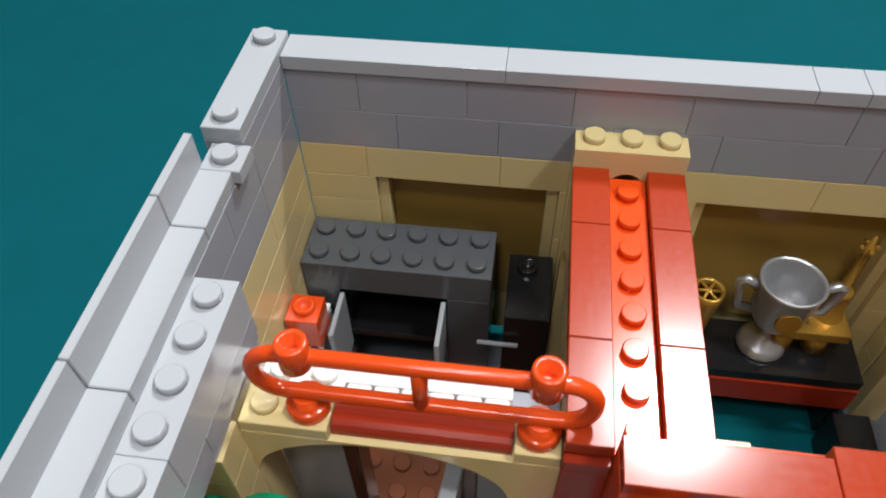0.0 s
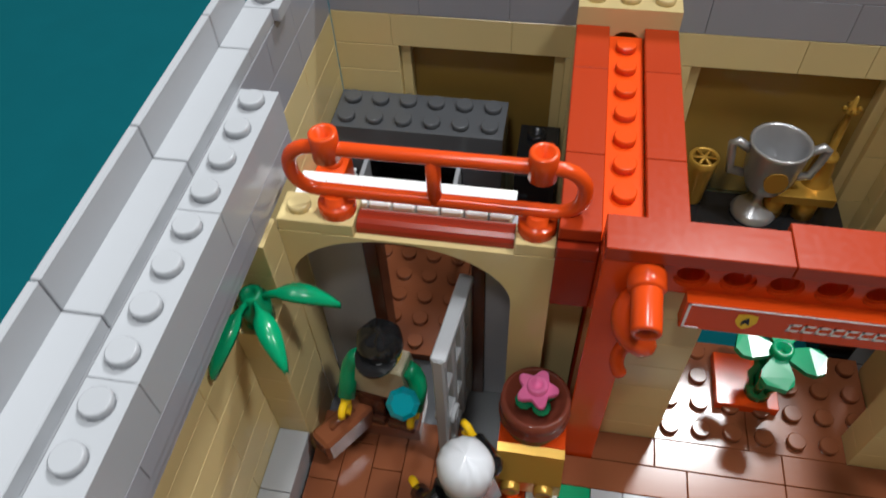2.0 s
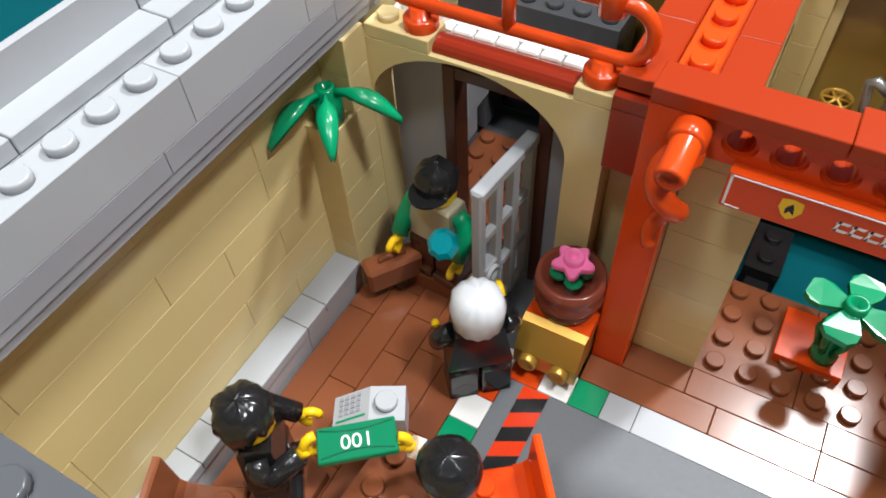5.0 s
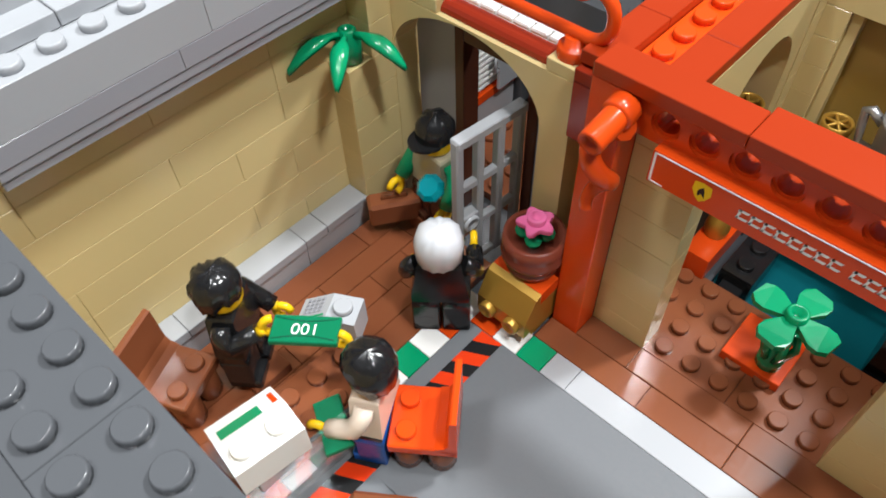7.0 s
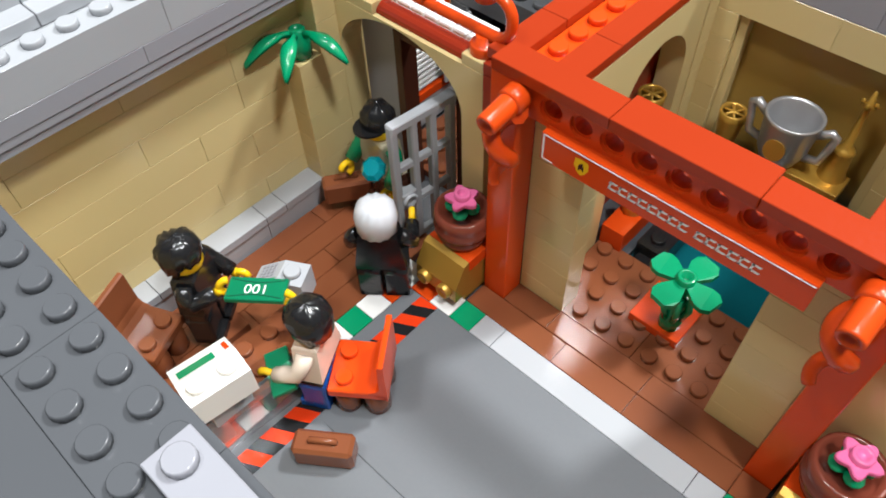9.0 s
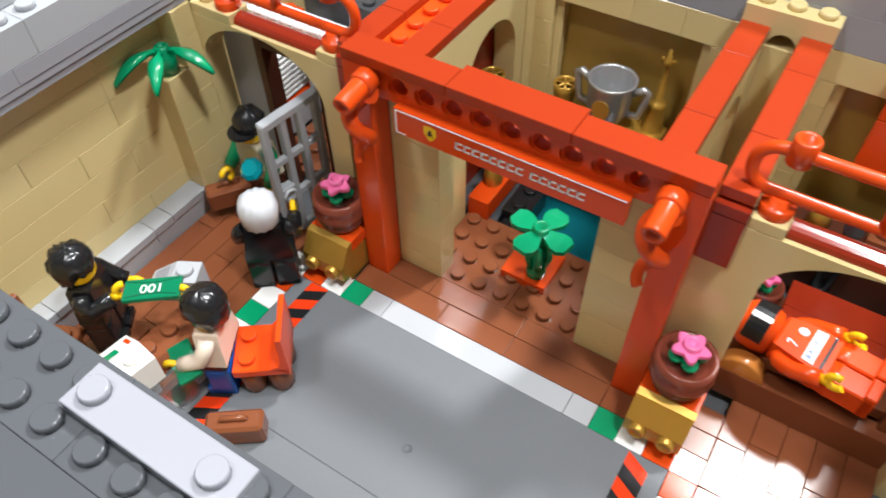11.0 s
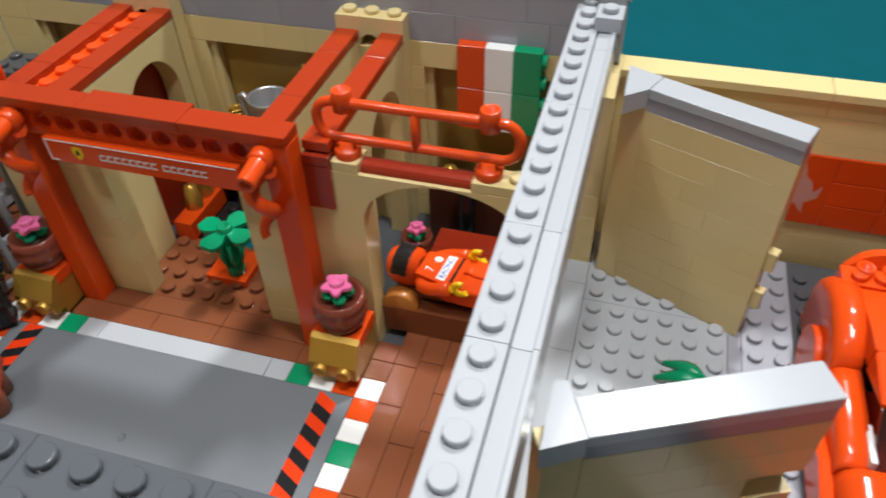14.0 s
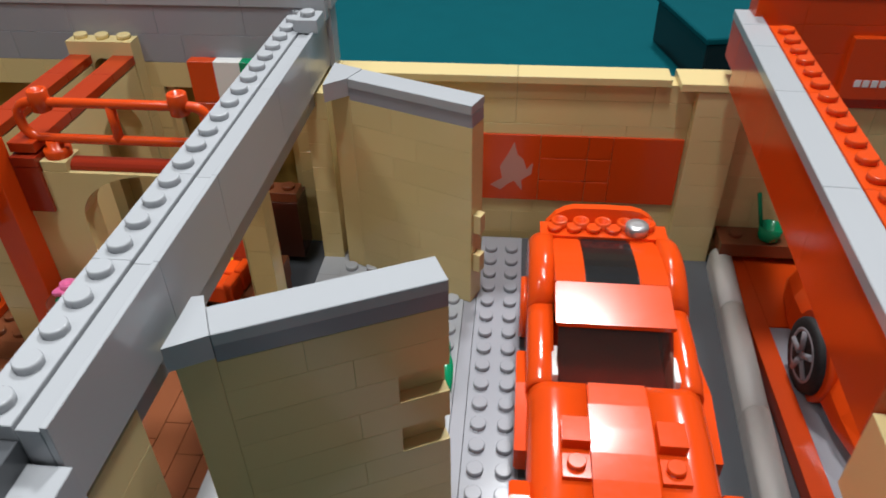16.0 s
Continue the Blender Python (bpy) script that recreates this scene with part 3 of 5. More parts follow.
# rails over the arches
def rail(x0):
    ob = thing("railing", "glossy red bar railing over the tan arch", "railing", (x0, 0.55, -0.28), group="railings")
    bm = bmesh.new()
    pts = []
    r = 0.62
    zb, zt, xa, xb = 10.15, 11.55, 0.5, 7.5
    for cx, cz, a0 in ((xb - r, zb + r, -90), (xb - r, zt - r, 0), (xa + r, zt - r, 90), (xa + r, zb + r, 180)):
        for k in range(7):
            a = radians(a0 + 15 * k)
            pts.append((cx + r * math.cos(a), 0, cz + r * math.sin(a)))
    tube(bm, pts, 0.18, 12, closed=True)
    part("frame", bm, RED, ob)
    bm = bmesh.new()
    tube(bm, ((4, 0, zb), (4, 0, zt)), 0.18, 10)
    part("post", bm, RED, ob)
    for x in (1.5, 6.5):
        bm = bmesh.new()
        lathe(bm, ((0.26, 11.22), (0.34, 11.27), (0.34, 12.0), (0.31, 12.03), (0.21, 12.03), (0.19, 11.6), (0, 11.6)), x, 0, 0, 18, cap=False)
        part("socket", bm, RED, ob)
        bm = bmesh.new()
        lathe(bm, ((0.46, 9.45), (0.48, 9.5), (0.48, 9.78), (0.44, 9.82), (0.3, 9.82), (0.3, 10.1)), x, 0, 0, 18)
        part("round_plate", bm, RED, ob)
    return ob


rail(0)
rail(20)
for x in (2, 22):
    bm = bmesh.new()
    pts = [(-0.36, 0), (0.36, 0), (0.36, 0.05)] + [(0.36 * math.cos(a), 0.05 + 0.3 * math.sin(a)) for a in [math.pi * k / 8 for k in range(1, 8)]] + [(-0.36, 0.05)]
    a = [bm.verts.new((x + 0.02, 0.52 + p, 8.8 + q)) for p, q in pts]
    b = [bm.verts.new((x + 3.98, 0.52 + p, 8.8 + q)) for p, q in pts]
    bm.faces.new(a), bm.faces.new(b)
    for i in range(len(pts)):
        bm.faces.new((a[i], a[(i + 1) % len(pts)], b[(i + 1) % len(pts)], b[i]))
    tagged(part("half_round_bar", bm, DRED), "dark red half-round bar under the railing", "bar", "half-round bars")

# sign on the gateway: plain bars stand in for its lettering
sign = thing("sign", "red sign board with white border, yellow shield and white bars", "sign")
brick(sign, 10, -1.08, 8.09, 8, 0.38, 1.02, RED, False, name="board")
bm = bmesh.new()
for x0, z0, x1, z1 in ((10.06, 9.02, 17.94, 9.06), (10.06, 8.14, 10.12, 9.06), (10.06, 8.14, 10.45, 8.18)):
    box(bm, x0, -1.092, z0, x1, -1.075, z1, 0.003)
part("border", bm, WHITE, sign, "thin white border line")
bm = bmesh.new()
pts = [(-0.22, 0.25), (0, 0.3), (0.22, 0.25), (0.24, 0.0), (0.13, -0.2), (0, -0.3), (-0.13, -0.2), (-0.24, 0.0)]
bm.faces.new([bm.verts.new((11.4 + px, -1.088, 8.61 + pz)) for px, pz in pts])
shield = part("shield", bm, YELLOW, sign, "yellow shield shape")
bm = bmesh.new()
bm.faces.new([bm.verts.new((11.4 + px, -1.092, 8.61 + pz)) for px, pz in ((-0.08, -0.16), (0.0, -0.05), (0.1, -0.14), (0.07, 0.05), (0.03, 0.17), (-0.05, 0.1), (-0.1, 0.0))])
part("blot", bm, BLACK, shield)
x = 12.3
for k in range(15):
    w = 0.25 if k != 8 else 0.12
    if k != 8:
        bm = bmesh.new()
        for z0, z1 in ((8.43, 8.51), (8.65, 8.73)):
            bm.faces.new([bm.verts.new(p) for p in ((x, -1.086, z0), (x + w, -1.086, z0), (x + w + 0.05, -1.086, z1), (x + 0.05, -1.086, z1))])
        bm.faces.new([bm.verts.new(p) for p in ((x, -1.086, 8.43), (x + 0.06, -1.086, 8.43), (x + 0.11, -1.086, 8.73), (x + 0.05, -1.086, 8.73))])
        part("bar", bm, WHITE, sign)
    x += w + 0.055

# horns with curled streamers on the columns
for x in (8.95, 19.02):
    ob = thing("horn", "red tube with a collar sticking out of the column", "horn", (x + 0.06, 0.22, 9.95), group="horns")
    bm = bmesh.new()
    lathe(bm, ((0.0, -2.45), (0.2, -2.45), (0.22, -2.62), (0.32, -2.62), (0.34, -2.55), (0.35, -1.55), (0.35, -1.0)), n=18, axis="y", cap=False)
    part("tube", bm, RED, ob, turn=(9, 0, 0))
    bm = bmesh.new()
    lathe(bm, ((0.35, -1.62), (0.43, -1.56), (0.43, -1.16), (0.38, -1.08), (0.2, -1.0)), n=18, axis="y")
    part("collar", bm, RED, ob, turn=(9, 0, 0))
    bm = bmesh.new()
    pts = []
    for k in range(36):
        a = k / 35
        r = 0.40 * (1 - 0.45 * a)
        pts.append((r * math.cos(9.5 * a + 1), -1.75 + r * math.sin(9.5 * a + 1), -0.5 - 2.75 * a))
    loops = []
    for k, p in enumerate(pts):
        w = 0.28 * (1 - 0.75 * k / 35)
        loops.append((p, w))
    tube(bm, [p for p, _ in loops], 0.19, 8)
    for i, v in enumerate(bm.verts):
        k = min(i // 8, 35)
        c = Vector(loops[k][0])
        d = v.co - c
        s = 1.75 * (1 - 0.5 * k / 35)
        v.co = c + Vector((d.x * s, d.y * s, d.z * 1.25 * s))
    part("streamer", bm, RED, ob, "curled red streamer hanging from the tube")


# flowers, pots and crates
def flower(bm_p, x, y, z, s=1.0):
    n = 40
    rings = []
    for zz, k in ((-0.16, 0.9), (-0.1, 1.0), (0.02, 1.0), (0.06, 0.92)):
        rings.append([bm_p.verts.new((x + s * k * (0.52 + 0.11 * math.cos(5 * a)) * math.cos(a), y + s * k * (0.52 + 0.11 * math.cos(5 * a)) * math.sin(a), z + zz - 0.1 * s)) for a in [2 * math.pi * i / n for i in range(n)]])
    for p, q in zip(rings, rings[1:]):
        for i in range(n):
            bm_p.faces.new((p[i], p[(i + 1) % n], q[(i + 1) % n], q[i]))
    bm_p.faces.new(rings[0]), bm_p.faces.new(rings[-1])
    lathe(bm_p, ((0.3 * s, -0.1), (0.3 * s, 0.14), (0.27 * s, 0.17), (0.17 * s, 0.17), (0.15 * s, 0.03), (0, 0.03)), x, y, z, 16, cap=False)


def pot_and_flower(x, y, z, material, big=True):
    s = 1.0 if big else 0.7
    pot = thing("flower_pot", "reddish brown barrel pot on the crate" if big else "small brown pot beside the bed", "pot", (x, y, z), group="flower pots")
    bm = bmesh.new()
    h = 1.55 * s
    lathe(bm, ((0.7 * s, 0), (0.86 * s, 0.06 * s), (0.95 * s, 0.4 * s), (0.9 * s, 0.46 * s), (1.04 * s, 0.62 * s), (1.06 * s, 0.9 * s), (1.0 * s, 0.96 * s), (1.04 * s, 1.15 * s), (1.0 * s, h), (0.86 * s, h), (0.8 * s, h - 0.35), (0, h - 0.35)), n=24, cap=False)
    part("barrel", bm, material, pot)
    plant = thing("flower", "pink five-petalled flower with green leaves", "flower", (x, y, z + h - 0.22), group="flowers")
    bm = bmesh.new()
    for k in range(4):
        a = 2 * math.pi * k / 4 + 0.5
        lathe(bm, ((0, 0), (0.26 * s, 0.05), (0.28 * s, 0.2), (0.1, 0.3), (0, 0.3)), 0.36 * s * math.cos(a), 0.36 * s * math.sin(a), 0.1, 10, cap=False)
    lathe(bm, ((0.2, 0), (0.16, 0.7 * s)), n=10)
    part("leaves", bm, GREEN, plant, "green leaf cluster")
    bm = bmesh.new()
    flower(bm, 0, 0, 0.82 * s if big else 0.7, s)
    part("petals", bm, PINK, plant, "pink petals")


def crate(x0):
    ob = thing("crate", "gold-fronted pedestal with a red slanted top", "pedestal", (x0, -2.6, 0), group="pedestals")
    brick(ob, 0.05, 0.55, 0, 1.9, 1.75, 1.6, GOLD, False, name="body")
    bm = bmesh.new()
    vs = [(0.0, 0.45), (0.0, 1.15), (0.5, 2.05), (0.75, 2.15), (0.75, 0.45)]
    a = [bm.verts.new((0.0, p, q)) for p, q in vs]
    b = [bm.verts.new((2.0, p, q)) for p, q in vs]
    bm.faces.new(a), bm.faces.new(b)
    for i in range(5):
        bm.faces.new((a[i], a[(i + 1) % 5], b[(i + 1) % 5], b[i]))
    part("front", bm, GOLD, ob, "bevelled gold front plate")
    for x in (0.5, 1.5):
        bm = bmesh.new()
        lathe(bm, ((0.3, 0.02), (0.3, -0.2), (0.27, -0.24), (0.2, -0.24), (0.17, -0.2), (0, -0.2)), x, 0, 0.85, 16, axis="y", cap=False)
        part("knob", bm, GOLD, ob, "round gold stud")
    brick(ob, 0, 0.76, 1.6, 2, 1.6, 0.55, RED, False, name="top", label="red flat top")
    return ob


for x in (6.0, 20.05):
    crate(x)
BARREL = plastic("barrel_brown", (0.17, 0.038, 0.022), rough=0.2)
pot_and_flower(6.97, -1.05, 2.15, BARREL)
pot_and_flower(21.03, -1.05, 2.15, BARREL)
pot_and_flower(22.35, 4.6, 1.1, BARREL, False)

# leafy plant in the gateway
ob = thing("leafy_plant", "green plant with four broad angular leaves on a red tile", "plant", (14.32, 2.0, 0.36))
bm = bmesh.new()
lathe(bm, ((0.42, 0), (0.42, 0.4), (0.26, 0.6), (0.26, 2.2)), n=12)
for k in range(6):
    a = k * 1.05
    tube(bm, [(0.3 * math.cos(a), 0.3 * math.sin(a), 0.5), (0.5 * math.cos(a), 0.5 * math.sin(a), 1.2), (0.35 * math.cos(a), 0.35 * math.sin(a), 1.9)], 0.13, 6)
part("stem", bm, GREEN, ob)
bm = bmesh.new()
lathe(bm, ((0.34, 2.3), (0.34, 2.78), (0.3, 2.82), (0.2, 2.82), (0.18, 2.5), (0, 2.5)), n=16, cap=False)
part("socket", bm, GREEN, ob)


def broad_leaf(w, L, t):
    bm = bmesh.new()
    out = [(-0.2, 0.2), (-w, L * 0.6), (-w, L * 0.82), (-w * 0.62, L), (w * 0.62, L), (w, L * 0.82), (w, L * 0.6), (0.2, 0.2)]
    top = [bm.verts.new((px, py, t / 2 - 0.12 * abs(px) - 0.05 * py)) for px, py in out]
    bot = [bm.verts.new((px, py, -t / 2 - 0.12 * abs(px) - 0.05 * py)) for px, py in out]
    bm.faces.new(top), bm.faces.new(bot)
    for i in range(len(out)):
        j = (i + 1) % len(out)
        bm.faces.new((top[i], top[j], bot[j], bot[i]))
    return bm


for k in range(4):
    part("leaf", broad_leaf(0.48, 1.32, 0.2), GREEN, ob, at=(0, 0, 2.5), turn=(3, 0, 90 * k - 12))


# long-leaved plants
def spider_plant(x, y, z, turn, label, turns=(0, 120, 240)):
    ob = thing("hanging_plant", label, "plant", (x, y, z), turn)
    bm = bmesh.new()
    lathe(bm, ((0.3, -1.0), (0.42, -0.97), (0.42, -0.2), (0.3, -0.1), (0.3, 0.1), (0.22, 0.14), (0.14, 0.14), (0.12, 0)), n=16)
    part("hub", bm, GREEN, ob)
    for k in range(3):
        bm = bmesh.new()
        n = 10
        rows = []
        for i in range(n + 1):
            a = i / n
            w = 0.07 + 0.21 * math.sin(math.pi * min(1, max(0, (a - 0.18) / 0.82)) ** 0.8)
            if i == n:
                w = 0.05
            z0 = 0.05 + 0.22 * math.sin(math.pi * a) - 0.5 * a * a
            rows.append([bm.verts.new((0.25 + 1.95 * a, s * w, z0 - 0.1 * (abs(s) > 0.5) + h)) for h in (0.07, -0.07) for s in ((-1, 0, 1) if h > 0 else (1, 0, -1))])
        for p, q in zip(rows, rows[1:]):
            for i in range(6):
                f = bm.faces.new((p[i], p[(i + 1) % 6], q[(i + 1) % 6], q[i]))
                f.smooth = True
        bm.faces.new(rows[0]), bm.faces.new(rows[-1])
        part("leaf", bm, GREEN, ob, turn=(0, 0, turns[k]))
    return ob


spider_plant(-0.45, -1.48, 7.85, 0, "green three-leaved plant standing on the tan pilaster", (10, -52, -100))
spider_plant(35.4, -0.4, 1.88, 0, "green long-leaved plant on the studded garage yard", (172, 150, -75))

# barred gate, standing open
ob = thing("barred_gate", "light grey barred gate standing open in the doorway", "gate", (4.68, 1.0, 0), -97)
GW, GH = 2.9, 6.4
for i in range(4):
    bm = bmesh.new()
    x = i * (GW - 0.3) / 3
    box(bm, x, -0.17, 0.15, x + 0.3, 0.17, GH, 0.05)
    part("upright", bm, LGREY, ob)
for k in range(4):
    z = 0.15 + k * (GH - 0.45) / 3
    bm = bmesh.new()
    top = k == 3
    box(bm, 0.05 - 0.07 * top, -0.13 - 0.08 * top, z, GW - 0.05 + 0.02 * top, 0.13 + 0.08 * top, z + 0.3 + 0.04 * top, 0.04)
    part("crossbar", bm, LGREY, ob)
bm = bmesh.new()
lathe(bm, ((0.32, -0.3), (0.32, 0.3), (0.2, 0.32), (0.16, 0.1), (0, 0.1)), 2.35, 0, 2.6, 14, axis="y")
box(bm, 2.0, -0.2, 2.2, 2.7, 0.2, 3.0, 0.05)
part("lock", bm, LGREY, ob, "round grey lock boss")


# toy figures: one plain mesh each
def figure(name, label, at, turn, mats, hair="hair", lift=(35, 35), lean=None, sit=False, racing=False, reach=(None, None)):
    """A brick toy figure facing +y. mats: legs, hips, torso, arms, hands, head, hair."""
    bm = bmesh.new()
    for s in (-1, 1):  # legs
        x0, x1 = (0.04, 0.96) if s > 0 else (-0.96, -0.04)
        if sit:
            box(bm, x0, -0.45, 1.0, x1, 1.5, 1.75, 0.06, 0)
            box(bm, x0, 0.95, 0.55, x1, 1.65, 1.2, 0.06, 0)
        else:
            box(bm, x0, -0.45, 0.0, x1, 0.45, 1.35, 0.06, 0)
            box(bm, x0, -0.45, 0.0, x1, 0.62, 0.35, 0.05, 0)
            lathe(bm, ((0.46, x0 + 0.02), (0.46, x1 - 0.02)), 0, 0, 1.25, 14, axis="x", mi=0)
            lathe(bm, ((0.3, -0.455), (0.3, -0.40), (0.24, -0.40), (0.24, -0.44)), (x0 + x1) / 2, 0, 0.45, 12, axis="y", mi=0)
    z0 = 1.5
    box(bm, -0.96, -0.42, z0 - 0.05, 0.96, 0.42, z0 + 0.2, 0.04, 1)
    # torso
    lo = [(-0.95, -0.46), (0.95, -0.46), (0.95, 0.46), (-0.95, 0.46)]
    hi = [(-0.7, -0.42), (0.7, -0.42), (0.7, 0.42), (-0.7, 0.42)]
    a = [bm.verts.new((p, q, z0 + 0.18)) for p, q in lo]
    b = [bm.verts.new((p, q, z0 + 1.62)) for p, q in hi]
    c = [bm.verts.new((p * 0.93, q * 0.85, z0 + 1.7)) for p, q in hi]
    for u, v in ((a, b), (b, c)):
        for i in range(4):
            bm.faces.new((u[i], u[(i + 1) % 4], v[(i + 1) % 4], v[i])).material_index = 2
    bm.faces.new(c).material_index = 2
    bm.faces.new(a).material_index = 2
    # arms and hands
    for s, up, goal in ((-1, lift[0], reach[0]), (1, lift[1], reach[1])):
        e = radians(up)
        sh = Vector((s * 0.82, 0, z0 + 1.3))
        el = sh + Vector((s * 0.28, 0.12 + 0.15 * math.sin(e), -0.5))
        wr = el + Vector((-s * 0.05, 0.75 * math.sin(e) + 0.12, -0.75 * math.cos(e)))
        if goal:  # the hand closes on a given spot
            el = sh + Vector((s * 0.2, 0.25, -0.42))
            wr = Vector(goal) - (Vector(goal) - el).normalized() * 0.42
        tube(bm, (sh + Vector((-s * 0.1, 0, 0.1)), sh + Vector((s * 0.12, 0.02, -0.05)), (sh + el) / 2 + Vector((s * 0.08, 0, 0)), el, (el + wr) / 2, wr), 0.29, 10, mi=3)
        d = (wr - el).normalized()
        tube(bm, (wr, wr + d * 0.2), 0.17, 8, mi=4)
        hc = wr + d * 0.42
        side = d.cross(Vector((1, 0, 0))).normalized()
        tube(bm, [hc + 0.26 * (math.cos(t) * d + math.sin(t) * side) for t in [radians(50 + 260 * k / 9) for k in range(10)]], 0.13, 7, mi=4)
    # head
    zh = z0 + 1.7
    lathe(bm, ((0.25, zh - 0.05), (0.3, zh), (0.52, zh + 0.06), (0.6, zh + 0.2), (0.6, zh + 0.8), (0.5, zh + 0.98), (0.3, zh + 1.02)), n=18, mi=5)
    if hair == "hair":
        rings = ((0.62, zh + 0.42), (0.7, zh + 0.5), (0.74, zh + 0.8), (0.66, zh + 1.1), (0.45, zh + 1.28), (0.15, zh + 1.34), (0, zh + 1.34))
        n0 = len(bm.verts)
        lathe(bm, rings, 0, -0.05, 0, 26, cap=False, mi=6)
        bm.verts.ensure_lookup_table()
        rn = random.Random(len(label))
        for v in bm.verts[n0:]:
            k = math.atan2(v.co.y + 0.05, v.co.x)
            f = 1 + 0.05 * math.sin(11 * k) + 0.09 * rn.uniform(-1, 1)
            v.co.z += 0.05 * rn.uniform(-1, 1)
            if v.co.y < 0 and v.co.z < zh + 0.6:
                v.co.z -= 0.3
            v.co.x *= f
            v.co.y *= f
    elif hair == "slick":
        n0 = len(bm.verts)
        lathe(bm, ((0.6, zh + 0.3), (0.72, zh + 0.42), (0.77, zh + 0.75), (0.66, zh + 1.1), (0.4, zh + 1.3), (0, zh + 1.36)), 0, -0.06, 0, 28, cap=False, mi=6)
        bm.verts.ensure_lookup_table()
        for v in bm.verts[n0:]:
            v.co.z += 0.035 * math.cos(v.co.x * 22) - (0.25 if v.co.y < -0.1 and v.co.z < zh + 0.6 else 0)
            if v.co.y > 0.35 and v.co.z < zh + 0.8:
                v.co.z += 0.2
    elif hair == "cap":
        n0 = len(bm.verts)
        lathe(bm, ((0.64, zh + 0.5), (0.68, zh + 0.6), (0.66, zh + 0.95), (0.45, zh + 1.25), (0.12, zh + 1.36), (0.12, zh + 1.42), (0, zh + 1.43)), 0, 0, 0, 24, cap=False, mi=6)
        bm.verts.ensure_lookup_table()
        for v in bm.verts[n0:]:
            v.co.z += 0.04 * math.cos(6 * math.atan2(v.co.y, v.co.x))
        out = [(0.62 * math.cos(t), 0.3 + 0.75 * math.sin(t)) for t in [math.pi * k / 12 for k in range(13)]]
        top = [bm.verts.new((p, q, zh + 0.56)) for p, q in out]
        bot = [bm.verts.new((p, q, zh + 0.47)) for p, q in out]
        bm.faces.new(top).material_index = 6
        bm.faces.new(bot).material_index = 6
        for i in range(len(out) - 1):
            bm.faces.new((top[i], top[i + 1], bot[i + 1], bot[i])).material_index = 6
    elif hair == "helmet":
        lathe(bm, ((0.55, zh), (0.8, zh + 0.1), (0.9, zh + 0.5), (0.86, zh + 0.95), (0.6, zh + 1.3), (0.25, zh + 1.42), (0, zh + 1.43)), 0, 0, 0, 24, cap=False, mi=6)
        vis = len(mats) - 1
        for zz0, zz1, rr in ((zh + 0.3, zh + 0.95, 0.94),):
            ang = [radians(12 + 156 * k / 12) for k in range(13)]
            p = [bm.verts.new((rr * math.cos(t), rr * math.sin(t), zz0)) for t in ang]
            q = [bm.verts.new((rr * 0.98 * math.cos(t), rr * 0.98 * math.sin(t), zz1)) for t in ang]
            for i in range(12):
                bm.faces.new((p[i], p[i + 1], q[i + 1], q[i])).material_index = 7
    if racing:
        front = Matrix.Translation((0, 0.0, 0)) @ pose(0, 0.474, z0 + 0.62, 90, 0, 180)
        vs = [bm.verts.new(p) for p in ((-0.75, 0.468, z0 + 0.45), (0.75, 0.468, z0 + 0.45), (0.72, 0.459, z0 + 0.8), (-0.72, 0.459, z0 + 0.8))]
        bm.faces.new(vs).material_index = 8
        text_faces(bm, "RACING", 0.33, front, 9)
        text_faces(bm, "7", 0.5, pose(0.3, 0.455, z0 + 1.2, 90, 0, 180), 8)
        box(bm, -0.97, 0.40, z0 + 0.16, 0.97, 0.475, z0 + 0.26, 0.01, 7)
        lathe(bm, ((0.17, 0.43), (0.17, 0.47), (0, 0.47)), -0.35, 0, z0 + 1.1, 14, axis="y", cap=False, mi=8)
    for v in bm.verts:
        v.co.z *= 1.08
    me = mesh_of(bm, mats, name)
    ob = new(name, me)
    m = pose(at[0] * S, at[1] * S, at[2] * S, 0, 0, turn)
    if lean:
        m = m @ lean
    ob.matrix_world = m
    return tagged(ob, label, "toy figure")


HAIRGREY = plastic("hair_white", (0.55, 0.56, 0.59))
CREAM = plastic("cream_shirt", (0.72, 0.60, 0.50))
SAND = plastic("sand_shirt", (0.42, 0.38, 0.27))
figure("toy_figure", "toy figure in a black cap and sand shirt with green sleeves", (2.4, -0.65, 0.72), 172, [DBROWN, DBROWN, SAND, GREEN, YELLOW, YELLOW, BLACK], "cap", (15, 40))
figure("toy_figure", "toy figure with white hair and black suit seen from behind", (5.27, -3.6, 0), 40, [BLACK, BLACK, BLACK, BLACK, YELLOW, YELLOW, HAIRGREY], "slick", (40, 85))
figure("toy_figure", "toy figure with spiky black hair and black suit holding a note", (1.95, -9.15, 0.4), -52, [BLACK, BLACK, BLACK, BLACK, YELLOW, YELLOW, BLACK], "hair", (40, 60), reach=(None, (0.5, 1.4, 2.85)))
figure("toy_figure", "toy figure with sleek black hair and cream shirt beside the chair", (6.75, -7.95, 0), 120, [BLUE, BLACK, CREAM, CREAM, YELLOW, YELLOW, BLACK], "slick", (60, 60), reach=(None, (1.05, 1.2, 3.2)))
figure("toy_figure", "toy racing driver figure in red overalls lying on the bed", (22.5, 2.35, 2.05), -8, [ORANGE, ORANGE, ORANGE, ORANGE, YELLOW, BLACK, ORANGE, BLACK, WHITE, BLUE], "helmet", (12, 12), lean=Matrix(((0, 0, -1, 4.3 * S), (-1, 0, 0, 0), (0, 1, 0, 0.46 * S), (0, 0, 0, 1))), racing=True)
